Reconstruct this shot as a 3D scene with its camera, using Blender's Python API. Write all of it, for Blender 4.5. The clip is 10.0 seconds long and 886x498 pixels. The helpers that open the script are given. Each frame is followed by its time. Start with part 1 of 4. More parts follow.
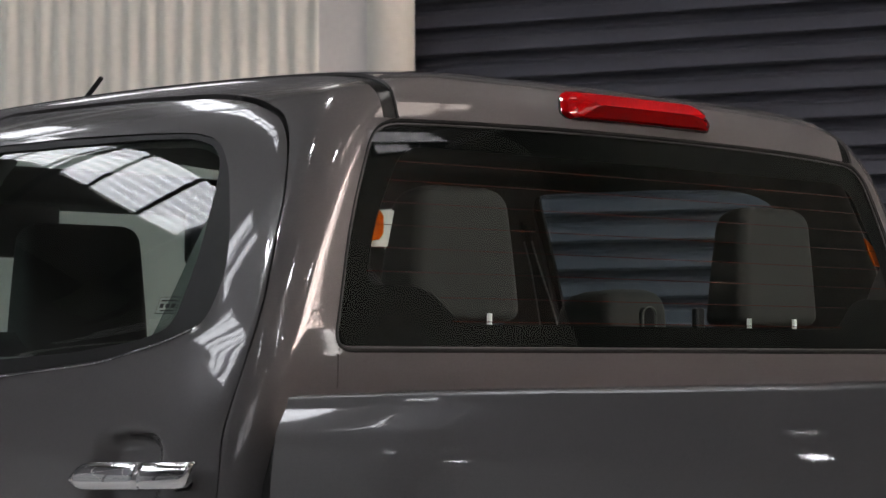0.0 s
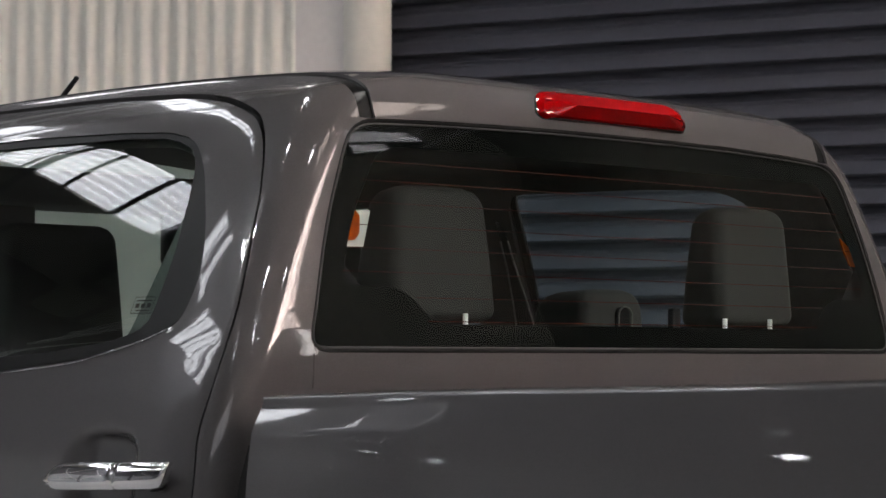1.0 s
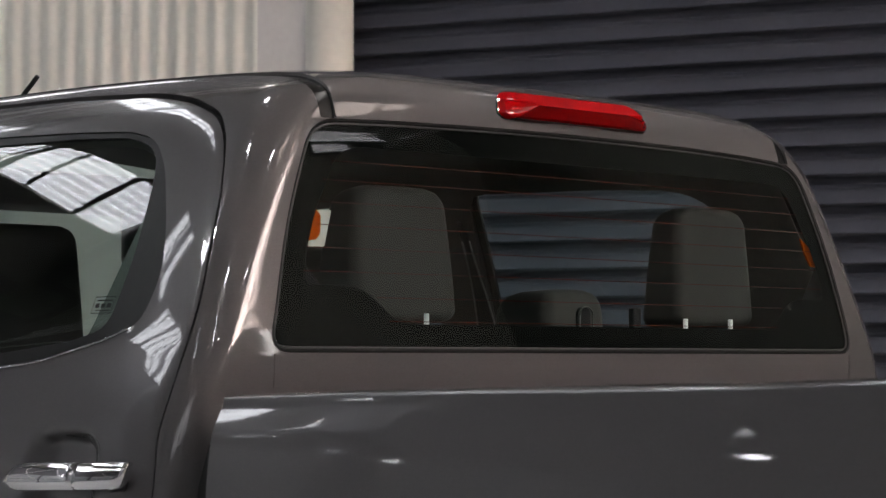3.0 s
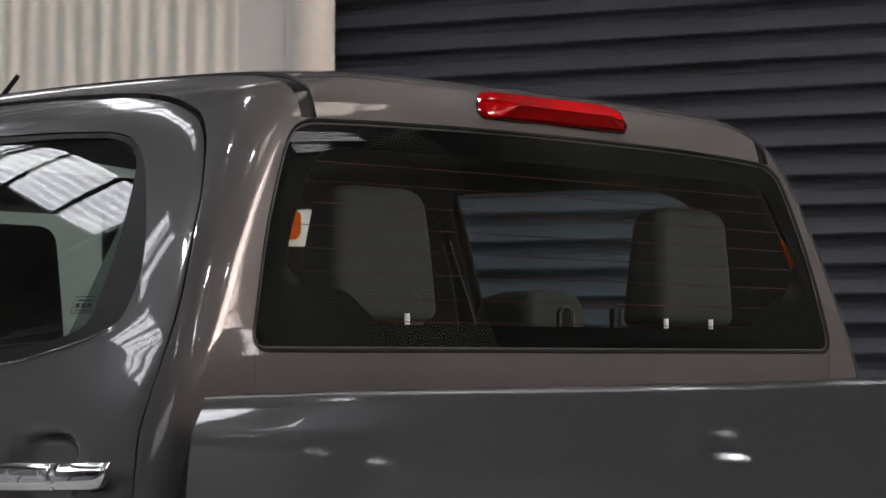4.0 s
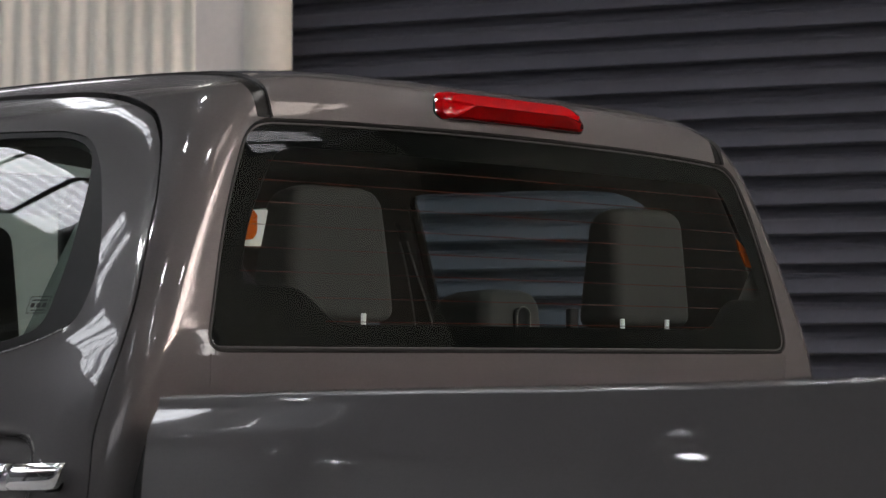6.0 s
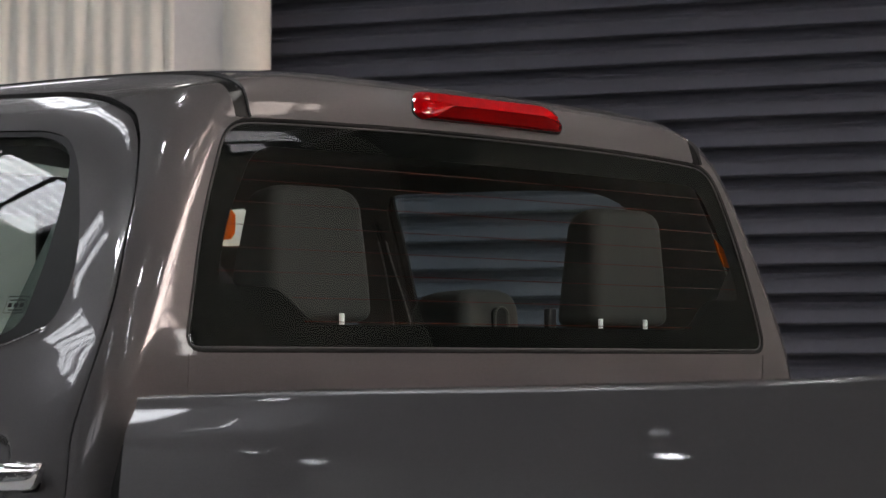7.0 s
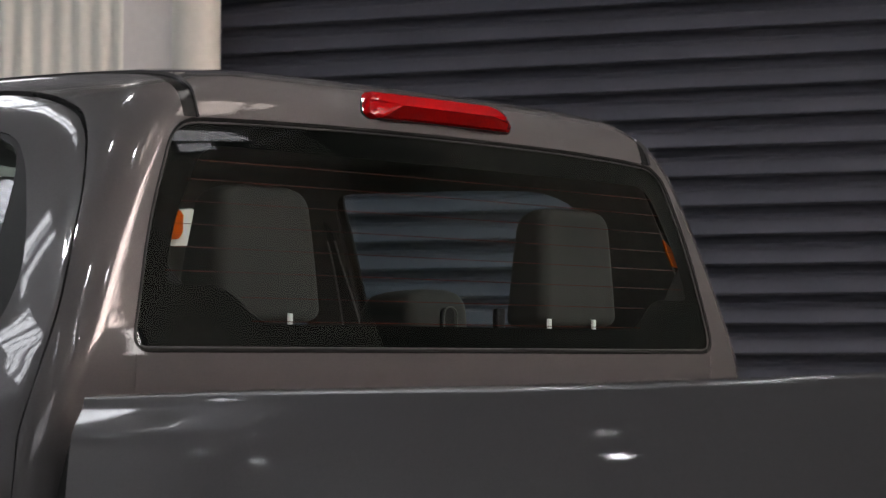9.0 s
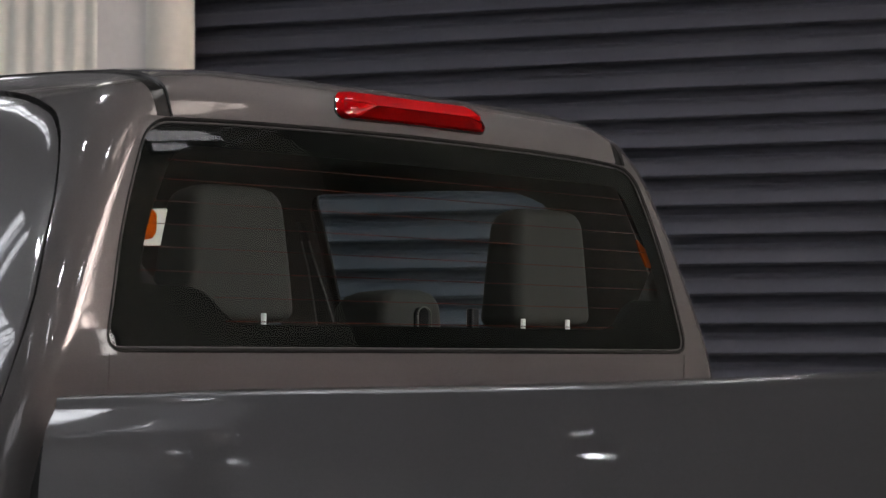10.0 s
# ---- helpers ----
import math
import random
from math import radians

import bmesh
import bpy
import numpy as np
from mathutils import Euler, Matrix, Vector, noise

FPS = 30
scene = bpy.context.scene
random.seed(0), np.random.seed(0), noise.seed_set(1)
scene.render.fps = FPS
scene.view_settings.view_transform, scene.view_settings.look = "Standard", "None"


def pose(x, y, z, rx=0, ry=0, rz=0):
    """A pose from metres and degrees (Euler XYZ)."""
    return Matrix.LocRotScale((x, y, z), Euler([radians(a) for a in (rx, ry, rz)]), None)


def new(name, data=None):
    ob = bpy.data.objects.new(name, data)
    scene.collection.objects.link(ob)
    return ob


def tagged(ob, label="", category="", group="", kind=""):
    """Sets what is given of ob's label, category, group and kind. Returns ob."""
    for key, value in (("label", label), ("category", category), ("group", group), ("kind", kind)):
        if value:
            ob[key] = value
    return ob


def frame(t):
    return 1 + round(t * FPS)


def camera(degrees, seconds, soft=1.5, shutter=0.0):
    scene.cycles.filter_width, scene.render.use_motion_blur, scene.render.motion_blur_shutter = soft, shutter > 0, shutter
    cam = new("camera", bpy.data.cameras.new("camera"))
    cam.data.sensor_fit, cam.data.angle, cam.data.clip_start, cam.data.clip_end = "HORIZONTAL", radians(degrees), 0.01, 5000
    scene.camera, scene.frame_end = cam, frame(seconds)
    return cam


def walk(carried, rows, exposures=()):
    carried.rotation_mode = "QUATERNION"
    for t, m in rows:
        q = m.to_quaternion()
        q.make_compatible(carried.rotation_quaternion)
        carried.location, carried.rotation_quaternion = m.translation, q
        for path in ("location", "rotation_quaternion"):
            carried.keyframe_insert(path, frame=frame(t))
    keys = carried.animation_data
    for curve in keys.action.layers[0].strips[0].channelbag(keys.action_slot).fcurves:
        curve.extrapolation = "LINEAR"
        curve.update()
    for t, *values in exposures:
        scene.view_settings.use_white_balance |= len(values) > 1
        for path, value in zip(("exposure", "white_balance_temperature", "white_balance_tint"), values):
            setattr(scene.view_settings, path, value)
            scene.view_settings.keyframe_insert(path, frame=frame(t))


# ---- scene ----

# ---------------------------------------------------------------- camera
EYE, PITCH, SHIFT = 1.296, 2.875, 0.015
cam = camera(22.8, 10.0, soft=1.4)
PAN = [(0, 0.0), (0.5, 0.325), (1, 0.624), (1.5, 0.91), (2, 1.162), (2.5, 1.403), (4, 2.137), (4.5, 2.427), (5, 2.699),
       (5.5, 2.99), (7, 3.832), (7.5, 4.152), (8, 4.483), (8.5, 4.844), (9, 5.169), (9.5, 5.524), (10, 5.85)]
SLIP = SHIFT / 3.95 * 180 / math.pi
cam.data.dof.use_dof, cam.data.dof.focus_distance, cam.data.dof.aperture_fstop = True, 3.8, 9.0
walk(cam, [(t, pose(SHIFT * a / 5.85, 0, EYE, 90 + PITCH, 0, -(a - SLIP * a / 5.85))) for t, a in PAN])

# ---------------------------------------------------------------- world and light
world = bpy.data.worlds.new("sky")
scene.world = world
world.use_nodes = True
sky = world.node_tree.nodes.new("ShaderNodeTexSky")
sky.sky_type, sky.sun_disc, sky.sun_elevation, sky.sun_rotation = "NISHITA", False, radians(50), radians(120)
world.node_tree.nodes["Background"].inputs["Strength"].default_value = 0.1
world.node_tree.links.new(sky.outputs["Color"], world.node_tree.nodes["Background"].inputs["Color"])
SKYLIGHT, LAMP, OUTSIDE = 4.8, 62.0, 16.5
scene.view_settings.exposure = 0.68

# ---------------------------------------------------------------- materials
def mat(name):
    m = bpy.data.materials.new(name)
    m.use_nodes = True
    nt = m.node_tree
    return m, nt, nt.nodes["Principled BSDF"]


def add(nt, kind, **kw):
    n = nt.nodes.new(kind)
    for k, v in kw.items():
        n.inputs[k].default_value = v
    return n


def plain(name, col, rough=0.5, metal=0.0, var=0.12, scale=8.0, bump=0.0, bump_scale=200.0, coat=0.0, spec=0.5):
    """A surface with colour and gloss that vary at two scales."""
    m, nt, b = mat(name)
    tc = add(nt, "ShaderNodeTexCoord")
    n1 = add(nt, "ShaderNodeTexNoise", Scale=scale, Detail=6.0)
    n2 = add(nt, "ShaderNodeTexNoise", Scale=scale * 14, Detail=3.0)
    mx = add(nt, "ShaderNodeMath")
    mx.operation = "ADD"
    ramp = add(nt, "ShaderNodeMapRange")
    ramp.inputs["From Min"].default_value, ramp.inputs["From Max"].default_value = 0.6, 1.4
    ramp.inputs["To Min"].default_value, ramp.inputs["To Max"].default_value = 1 - var, 1 + var
    vm = nt.nodes.new("ShaderNodeVectorMath")
    vm.operation = "SCALE"
    vm.inputs[0].default_value = col
    for n in (n1, n2):
        nt.links.new(tc.outputs["Object"], n.inputs["Vector"])
    nt.links.new(n1.outputs["Fac"], mx.inputs[0])
    nt.links.new(n2.outputs["Fac"], mx.inputs[1])
    nt.links.new(mx.outputs[0], ramp.inputs["Value"])
    nt.links.new(ramp.outputs[0], vm.inputs["Scale"])
    nt.links.new(vm.outputs[0], b.inputs["Base Color"])
    b.inputs["Roughness"].default_value, b.inputs["Metallic"].default_value = rough, metal
    b.inputs["Coat Weight"].default_value, b.inputs["Specular IOR Level"].default_value = coat, spec
    b.inputs["Coat Roughness"].default_value = 0.02
    if bump:
        n3 = add(nt, "ShaderNodeTexNoise", Scale=bump_scale, Detail=4.0)
        bp = add(nt, "ShaderNodeBump", Strength=bump, Distance=0.002)
        nt.links.new(tc.outputs["Object"], n3.inputs["Vector"])
        nt.links.new(n3.outputs["Fac"], bp.inputs["Height"])
        nt.links.new(bp.outputs[0], b.inputs["Normal"])
    return m


def paint(name, col):
    """Metallic car paint under clear lacquer, with fine flakes."""
    m, nt, b = mat(name)
    tc = add(nt, "ShaderNodeTexCoord")
    vo = add(nt, "ShaderNodeTexVoronoi", Scale=1400.0)
    mr = add(nt, "ShaderNodeMapRange")
    mr.inputs["To Min"].default_value, mr.inputs["To Max"].default_value = 0.9, 1.12
    vm = nt.nodes.new("ShaderNodeVectorMath")
    vm.operation = "SCALE"
    vm.inputs[0].default_value = col
    nt.links.new(tc.outputs["Object"], vo.inputs["Vector"])
    sep = add(nt, "ShaderNodeSeparateColor")
    nt.links.new(vo.outputs["Color"], sep.inputs[0])
    nt.links.new(sep.outputs[0], mr.inputs["Value"])
    nt.links.new(mr.outputs[0], vm.inputs["Scale"])
    nt.links.new(vm.outputs[0], b.inputs["Base Color"])
    orange = add(nt, "ShaderNodeTexNoise", Scale=260.0, Detail=1.0)
    bp = add(nt, "ShaderNodeBump", Strength=0.02, Distance=0.001)
    nt.links.new(tc.outputs["Object"], orange.inputs["Vector"])
    nt.links.new(orange.outputs["Fac"], bp.inputs["Height"])
    nt.links.new(bp.outputs[0], b.inputs["Coat Normal"])
    b.inputs["Metallic"].default_value, b.inputs["Roughness"].default_value = 0.10, 0.22
    b.inputs["Specular IOR Level"].default_value = 0.1
    b.inputs["Coat Weight"].default_value, b.inputs["Coat Roughness"].default_value, b.inputs["Coat IOR"].default_value = 1.0, 0.015, 1.52
    return m


def pane(name, tint, rough=0.0):
    """A thin glass sheet: tinted straight-through light, mirror gloss by angle."""
    m, nt, b = mat(name)
    nt.nodes.remove(b)
    tr = add(nt, "ShaderNodeBsdfTransparent", Color=(*tint, 1))
    gl = add(nt, "ShaderNodeBsdfGlossy", Roughness=rough, Color=(1, 1, 1, 1))
    lw = add(nt, "ShaderNodeLayerWeight", Blend=0.5)
    pw = add(nt, "ShaderNodeMath")
    pw.operation, pw.inputs[1].default_value = "POWER", 5.0
    fr = add(nt, "ShaderNodeMapRange")
    fr.inputs["To Min"].default_value = 0.047
    nt.links.new(lw.outputs["Facing"], pw.inputs[0])
    nt.links.new(pw.outputs[0], fr.inputs["Value"])
    mx = add(nt, "ShaderNodeMixShader")
    nt.links.new(fr.outputs[0], mx.inputs[0])
    nt.links.new(tr.outputs[0], mx.inputs[1])
    nt.links.new(gl.outputs[0], mx.inputs[2])
    nt.links.new(mx.outputs[0], nt.nodes["Material Output"].inputs["Surface"])
    return m


def hazy(name, tint, rough):
    """Blurring glass: light passes straight on the whole, but softly spread."""
    m, nt, b = mat(name)
    nt.nodes.remove(b)
    rf = add(nt, "ShaderNodeBsdfRefraction", Color=(*tint, 1), Roughness=rough, IOR=1.03)
    nt.links.new(rf.outputs[0], nt.nodes["Material Output"].inputs["Surface"])
    return m


def glow(name, col, strength):
    m, nt, b = mat(name)
    b.inputs["Base Color"].default_value = (*col, 1)
    b.inputs["Emission Color"].default_value = (*col, 1)
    b.inputs["Emission Strength"].default_value = strength
    return m


PAINT = paint("grey_metallic_paint", (0.094, 0.0895, 0.0910))
TRIM = plain("black_plastic", (0.014, 0.014, 0.015), 0.28, var=0.2, scale=20, bump=0.1, bump_scale=900, spec=0.15)
RUBBER = plain("black_rubber", (0.006, 0.006, 0.006), 0.7, var=0.2, scale=30, spec=0.2)
SATIN = plain("satin_black_plastic", (0.012, 0.0118, 0.0118), 0.40, var=0.15, scale=25, bump=0.05, bump_scale=800, spec=0.1)
MOULD = plain("grey_black_gloss_moulding", (0.012, 0.012, 0.0125), 0.22, var=0.15, scale=25, bump=0.03, bump_scale=800, spec=0.22)
FRITBLACK = plain("black_ceramic_print", (0.0022, 0.0024, 0.0020), 0.9, var=0.04, scale=25, spec=0.05)
EDGE = plain("pale_grey_glass_edge", (0.045, 0.045, 0.045), 0.35, var=0.1, scale=25, spec=0.5)
# Bright metal that stands for the highlight on a painted edge.
LIP_SHINE = plain("lip_highlight", (0.42, 0.42, 0.43), 0.22, metal=1.0, var=0.05, scale=20)
CHROME = plain("chrome", (0.85, 0.85, 0.86), 0.04, metal=1.0, var=0.03, scale=10)
RED = plain("red_lamp_plastic", (0.36, 0.0005, 0.002), 0.3, var=0.1, scale=15, spec=0.0, coat=0.8)
DARKRED = plain("deep_red_lamp_plastic", (0.13, 0.0005, 0.001), 0.3, var=0.1, scale=15, spec=0.0, coat=0.8)
ORANGE = plain("orange_tag_plastic", (0.40, 0.060, 0.0), 0.7, var=0.08, scale=30, spec=0.0)
PAPER = plain("white_paper", (0.80, 0.80, 0.76), 0.8, var=0.05, scale=40)
TAGPAPER = plain("dull_white_tag_paper", (0.55, 0.55, 0.50), 0.8, var=0.05, scale=40)
WIRE = plain("brown_red_heater_print", (0.070, 0.0105, 0.0055), 0.8, var=0.25, scale=25, spec=0.0)
SEAT = plain("grey_seat_cloth", (0.0215, 0.0212, 0.0175), 0.85, var=0.15, scale=30, bump=0.5, bump_scale=700)
BELT = plain("grey_belt_edge", (0.20, 0.20, 0.20), 0.7, var=0.1, scale=60)
WEBBING = plain("dark_belt_webbing", (0.03, 0.03, 0.03), 0.8, var=0.1, scale=60)
LINER = plain("dark_cabin_trim", (0.08, 0.08, 0.07), 0.8, var=0.2, scale=15)
REARGLASS = pane("tinted_rear_glass", (0.86, 0.93, 0.94))
SIDEGLASS = pane("side_window_glass", (0.83, 0.96, 0.93))
SCREENGLASS = hazy("windscreen_glass", (0.37, 0.41, 0.41), 0.5)
CONCRETE = plain("polished_concrete", (0.42, 0.415, 0.41), 0.35, var=0.25, scale=1.2, bump=0.1, bump_scale=60)
CREAM = plain("cream_painted_steel", (0.80, 0.765, 0.69), 0.45, var=0.06, scale=3, bump=0.1, bump_scale=40)
FLASHING = plain("pale_grey_flashing", (0.70, 0.66, 0.635), 0.5, var=0.05, scale=3)
GREYSTEEL = plain("light_grey_painted_steel", (0.75, 0.75, 0.74), 0.45, var=0.05, scale=3)
SHUTTER = plain("dark_blue_grey_shutter", (0.074, 0.077, 0.096), 0.5, var=0.12, scale=4, bump=0.05, spec=0.2)
WARMWALL = plain("warm_wall", (0.52, 0.51, 0.45), 0.7, var=0.15, scale=1.0)
PALEWALL = plain("pale_grey_wall", (0.37, 0.39, 0.40), 0.6, var=0.3, scale=0.8)
WESTWALL = plain("mid_grey_wall", (0.12, 0.12, 0.13), 0.6, var=0.2, scale=0.8)
GREYWALL = plain("grey_wall", (0.40, 0.405, 0.42), 0.7, var=0.15, scale=1.0)
STONEDARK = plain("dull_olive_wall", (0.078, 0.088, 0.070), 0.7, var=0.15, scale=1.0)
DARKWALL = plain("dark_wall", (0.16, 0.16, 0.17), 0.6, var=0.2, scale=1.0)
ROOFSHEET = plain("roof_sheet", (0.31, 0.305, 0.285), 0.6, var=0.2, scale=1.5)
STEEL = plain("painted_roof_steel", (0.10, 0.10, 0.11), 0.5, var=0.2, scale=4)
DAY = glow("skylight_sheet", (0.93, 0.95, 1.0), SKYLIGHT)
nt = DAY.node_tree
wav = add(nt, "ShaderNodeTexWave", Scale=1.6, Distortion=0.6)
wav.bands_direction = "X"
mr = add(nt, "ShaderNodeMapRange")
mr.inputs["To Min"].default_value, mr.inputs["To Max"].default_value = SKYLIGHT * 0.45, SKYLIGHT * 1.2
nt.links.new(add(nt, "ShaderNodeTexCoord").outputs["Object"], wav.inputs["Vector"])
nt.links.new(wav.outputs["Fac"], mr.inputs["Value"])
nt.links.new(mr.outputs[0], nt.nodes["Principled BSDF"].inputs["Emission Strength"])
# Dimmer, warmer glow than the other roof sheets.
DIMDAY = glow("dim_warm_skylight_sheet", (1.0, 0.88, 0.80), 2.4)
# Fill light for unseen bays added to brighten the wall, shutter and roof.
FILLDAY = glow("fill_light_sheet", (1.0, 0.965, 0.93), 5.0)
# Weak even glow for the panes outside the view.
DIMPANE = glow("dim_daylit_pane", (0.97, 0.95, 1.0), 1.5)
BRIGHT = glow("daylit_pane", (1.0, 0.95, 0.92), 6.0)
YARD = glow("daylight_yard", (1.0, 0.845, 0.79), OUTSIDE)
TUBE = glow("lamp_tube", (0.94, 0.97, 1.0), LAMP * 0.5)
BULB = glow("lamp_lens", (0.94, 0.97, 1.0), LAMP)

# ---------------------------------------------------------------- mesh helpers
def mesh_of(bm, name, material, smooth=True):
    me = bpy.data.meshes.new(name)
    bm.to_mesh(me)
    bm.free()
    me.materials.append(material)
    if smooth:
        me.shade_smooth()
    return me


def part(name, bm, material, parent=None, label="", smooth=True):
    ob = new(name, mesh_of(bm, name, material, smooth))
    ob.parent = parent
    if label:
        tagged(ob, label)
    return ob


def box(bm, x0, y0, z0, x1, y1, z1, bevel=0.0, m=None):
    got = bmesh.ops.create_cube(bm, size=1.0, matrix=Matrix.Translation(((x0 + x1) / 2, (y0 + y1) / 2, (z0 + z1) / 2)) @ Matrix.Diagonal((abs(x1 - x0), abs(y1 - y0), abs(z1 - z0), 1)))
    if bevel:
        edges = list({e for v in got["verts"] for e in v.link_edges})
        bmesh.ops.bevel(bm, geom=edges, offset=bevel, segments=3, affect="EDGES", profile=0.5)
    if m is not None:
        bmesh.ops.transform(bm, matrix=m, verts=bm.verts[:])
    return bm


def rod(bm, a, b, r, n=16, r2=None):
    a, b = Vector(a), Vector(b)
    d = b - a
    m = Matrix.Translation((a + b) / 2) @ d.to_track_quat("Z", "Y").to_matrix().to_4x4()
    bmesh.ops.create_cone(bm, cap_ends=True, segments=n, radius1=r, radius2=r if r2 is None else r2, depth=d.length, matrix=m)
    return bm


def strip(bm, section, path, close=False):
    """Sweep: section and path are lists; path gives functions of the section's (a, b)."""
    rows = [[bm.verts.new(p(a, b)) for a, b in section] for p in path]
    n = len(section)
    for r0, r1 in zip(rows, rows[1:]):
        for i in range(n if close else n - 1):
            bm.faces.new((r0[i], r0[(i + 1) % n], r1[(i + 1) % n], r1[i]))
    return rows


# ---------------------------------------------------------------- the hall
TURN = -25.5
HALL = pose(0, 0, 0, 0, 0, TURN)
WALL, POST, ROOF = 6.60, -3.282, 6.0
XL, XR, YB = -13.0, 6.8, -9.0
GATE = (0.9, 4.42, 2.7, 5.85)


def placed(name, bm, material, label, category="", smooth=False, kind="structure"):
    ob = part(name, bm, material, None, label, smooth)
    ob.matrix_basis = HALL
    return tagged(ob, label, category or name.split("_")[0], kind=kind)


bm = bmesh.new()
box(bm, XL - 1, YB - 1, -0.2, XR + 1, WALL + 1.5, 0.0)
placed("floor", bm, CONCRETE, "smooth grey concrete warehouse floor", "floor")


def corrugated(bm, x0, x1, z0, z1, y, pitch, depth, n=6):
    """Upright wavy sheet facing -y."""
    cols = int((x1 - x0) / pitch * n)
    prev = None
    for i in range(cols + 1):
        x = x0 + (x1 - x0) * i / cols
        yy = y - depth / 2 * (1 + math.cos(2 * math.pi * i / n))
        row = [bm.verts.new((x, yy, z0)), bm.verts.new((x, yy, z1))]
        if prev:
            bm.faces.new((prev[0], row[0], row[1], prev[1]))
        prev = row


bm = bmesh.new()
corrugated(bm, XL, POST - 0.33, 0.0, 2.78, WALL, 0.0762, 0.016, 10)
placed("wall_north", bm, CREAM, "cream painted corrugated steel wall cladding", "wall", smooth=True)

# Unseen upper wall, guessed dark so the truck roof mirrors less light.
bm = bmesh.new()
box(bm, XL, WALL - 0.02, 2.78, POST - 0.335, WALL + 0.06, ROOF)
placed("wall_north_upper", bm, DARKWALL, "unseen upper wall, set dark for the truck roof reflection", "wall")
window = new("window_2")
window.matrix_basis = HALL @ pose(-4.75, WALL - 0.024, 3.47)
tagged(window, "low strip window high in the dark upper wall", "window", kind="structure")
bm = bmesh.new()
for x0, z0, x1, z1 in ((-0.55, -0.17, 0.55, -0.13), (-0.55, 0.13, 0.55, 0.17), (-0.55, -0.13, -0.51, 0.13), (0.51, -0.13, 0.55, 0.13), (-0.02, -0.13, 0.02, 0.13)):
    box(bm, x0, -0.04, z0, x1, 0.0, z1)
part("window_frame", bm, STEEL, window, smooth=False)
for x0, x1 in ((-0.51, -0.02), (0.02, 0.51)):
    part("pane", box(bmesh.new(), x0, -0.016, -0.13, x1, -0.010, 0.13), DIMPANE, window, "dimly glowing pane", smooth=False)

bm = bmesh.new()
box(bm, POST - 0.335, WALL - 0.012, 0, POST - 0.13, WALL + 0.05, ROOF, 0.004)
placed("trim", bm, FLASHING, "flat light grey steel flashing beside the door", "trim")
bm = bmesh.new()
rod(bm, (POST - 0.083, WALL + 0.04, 0), (POST - 0.083, WALL + 0.04, ROOF), 0.083, 40)
post = placed("column", bm, CREAM, "round cream painted steel post at the door jamb", "column", smooth=True)

# roller shutter: each slat slopes out towards its lower edge, with a beaded return under it
SHUT = WALL + 0.22
PITCH_SLAT = 0.0905 * 1.0333
SLAT0 = 1.3125 - 13 * PITCH_SLAT


def slat_mesh():
    bm = bmesh.new()
    k = PITCH_SLAT / 0.0905
    prof = [(0.0, -0.034), (0.0008, -0.0385), (0.003, -0.0405), (0.006, -0.0395), (0.016, -0.0325), (0.030, -0.0220), (0.043, -0.0125), (0.0465, -0.0095), (0.0480, -0.0050), (0.0488, 0.0020), (0.051, 0.0045),
            (0.060, 0.0045), (0.0625, 0.0010), (0.066, 0.0010), (0.0685, 0.0045), (0.086, 0.0045), (0.0882, 0.0025), (0.0888, -0.0040), (0.0893, -0.018), (0.0902, -0.033)]
    prof = [(a * k, b * 1.12) for a, b in prof]
    strip(bm, prof, [lambda a, b, x=x: (x, b, a) for x in np.linspace(POST - 0.16, 0.6, 8)])
    return mesh_of(bm, "slat", SHUTTER, True)


shutter = new("roller_shutter")
shutter.matrix_basis = HALL
tagged(shutter, "closed dark blue-grey steel roller shutter door", "roller shutter", kind="structure")
slat = slat_mesh()
for i in range(36):
    o = new("slat", slat)
    o.parent = shutter
    o.location = (0, SHUT, SLAT0 + i * PITCH_SLAT)
bm = bmesh.new()
box(bm, POST - 0.16, WALL - 0.30, 3.15, 0.6, WALL + 0.24, 3.80, 0.02)
placed("shutter_housing", bm, SHUTTER, "dark steel roller shutter drum housing", "shutter housing")
# Also out of view and set dark to tone down the roof's reflection.
bm = bmesh.new()
box(bm, POST - 0.165, WALL - 0.02, 3.80, 0.6, WALL + 0.24, ROOF)
placed("wall_lintel", bm, DARKWALL, "unseen wall above the shutter, set dark for reflections", "wall")
bm = bmesh.new()
box(bm, 0.6, WALL - 0.05, 0, XR, WALL + 0.1, ROOF)
placed("wall_north_east", bm, STONEDARK, "dull olive painted hall wall beside the shutter", "wall")
bm = bmesh.new()
box(bm, XL - 0.2, WALL + 0.26, 0, XR + 0.2, WALL + 0.4, ROOF)
placed("wall_backing", bm, DARKWALL, "dark wall framing behind the cladding", "wall")
bm = bmesh.new()
box(bm, XR, YB, 0, XR + 0.2, GATE[0], ROOF)
box(bm, XR, GATE[1], 0, XR + 0.2, WALL + 0.4, ROOF)
box(bm, XR, GATE[0], 0, XR + 0.2, GATE[1], GATE[2])
box(bm, XR, GATE[0], GATE[3], XR + 0.2, GATE[1], ROOF)
placed("wall_east", bm, WARMWALL, "warm beige hall wall with a wide high opening", "wall")
gate = new("window_grille")
gate.matrix_basis = HALL
tagged(gate, "dark steel glazing bars across the wide high opening", "window grille", kind="structure")
for k in range(12):
    y = GATE[0] + (GATE[1] - GATE[0]) * k / 11
    part("bar", box(bmesh.new(), XR + 0.06, y - 0.04, GATE[2], XR + 0.14, y + 0.04, GATE[3]), STEEL, gate, smooth=False)
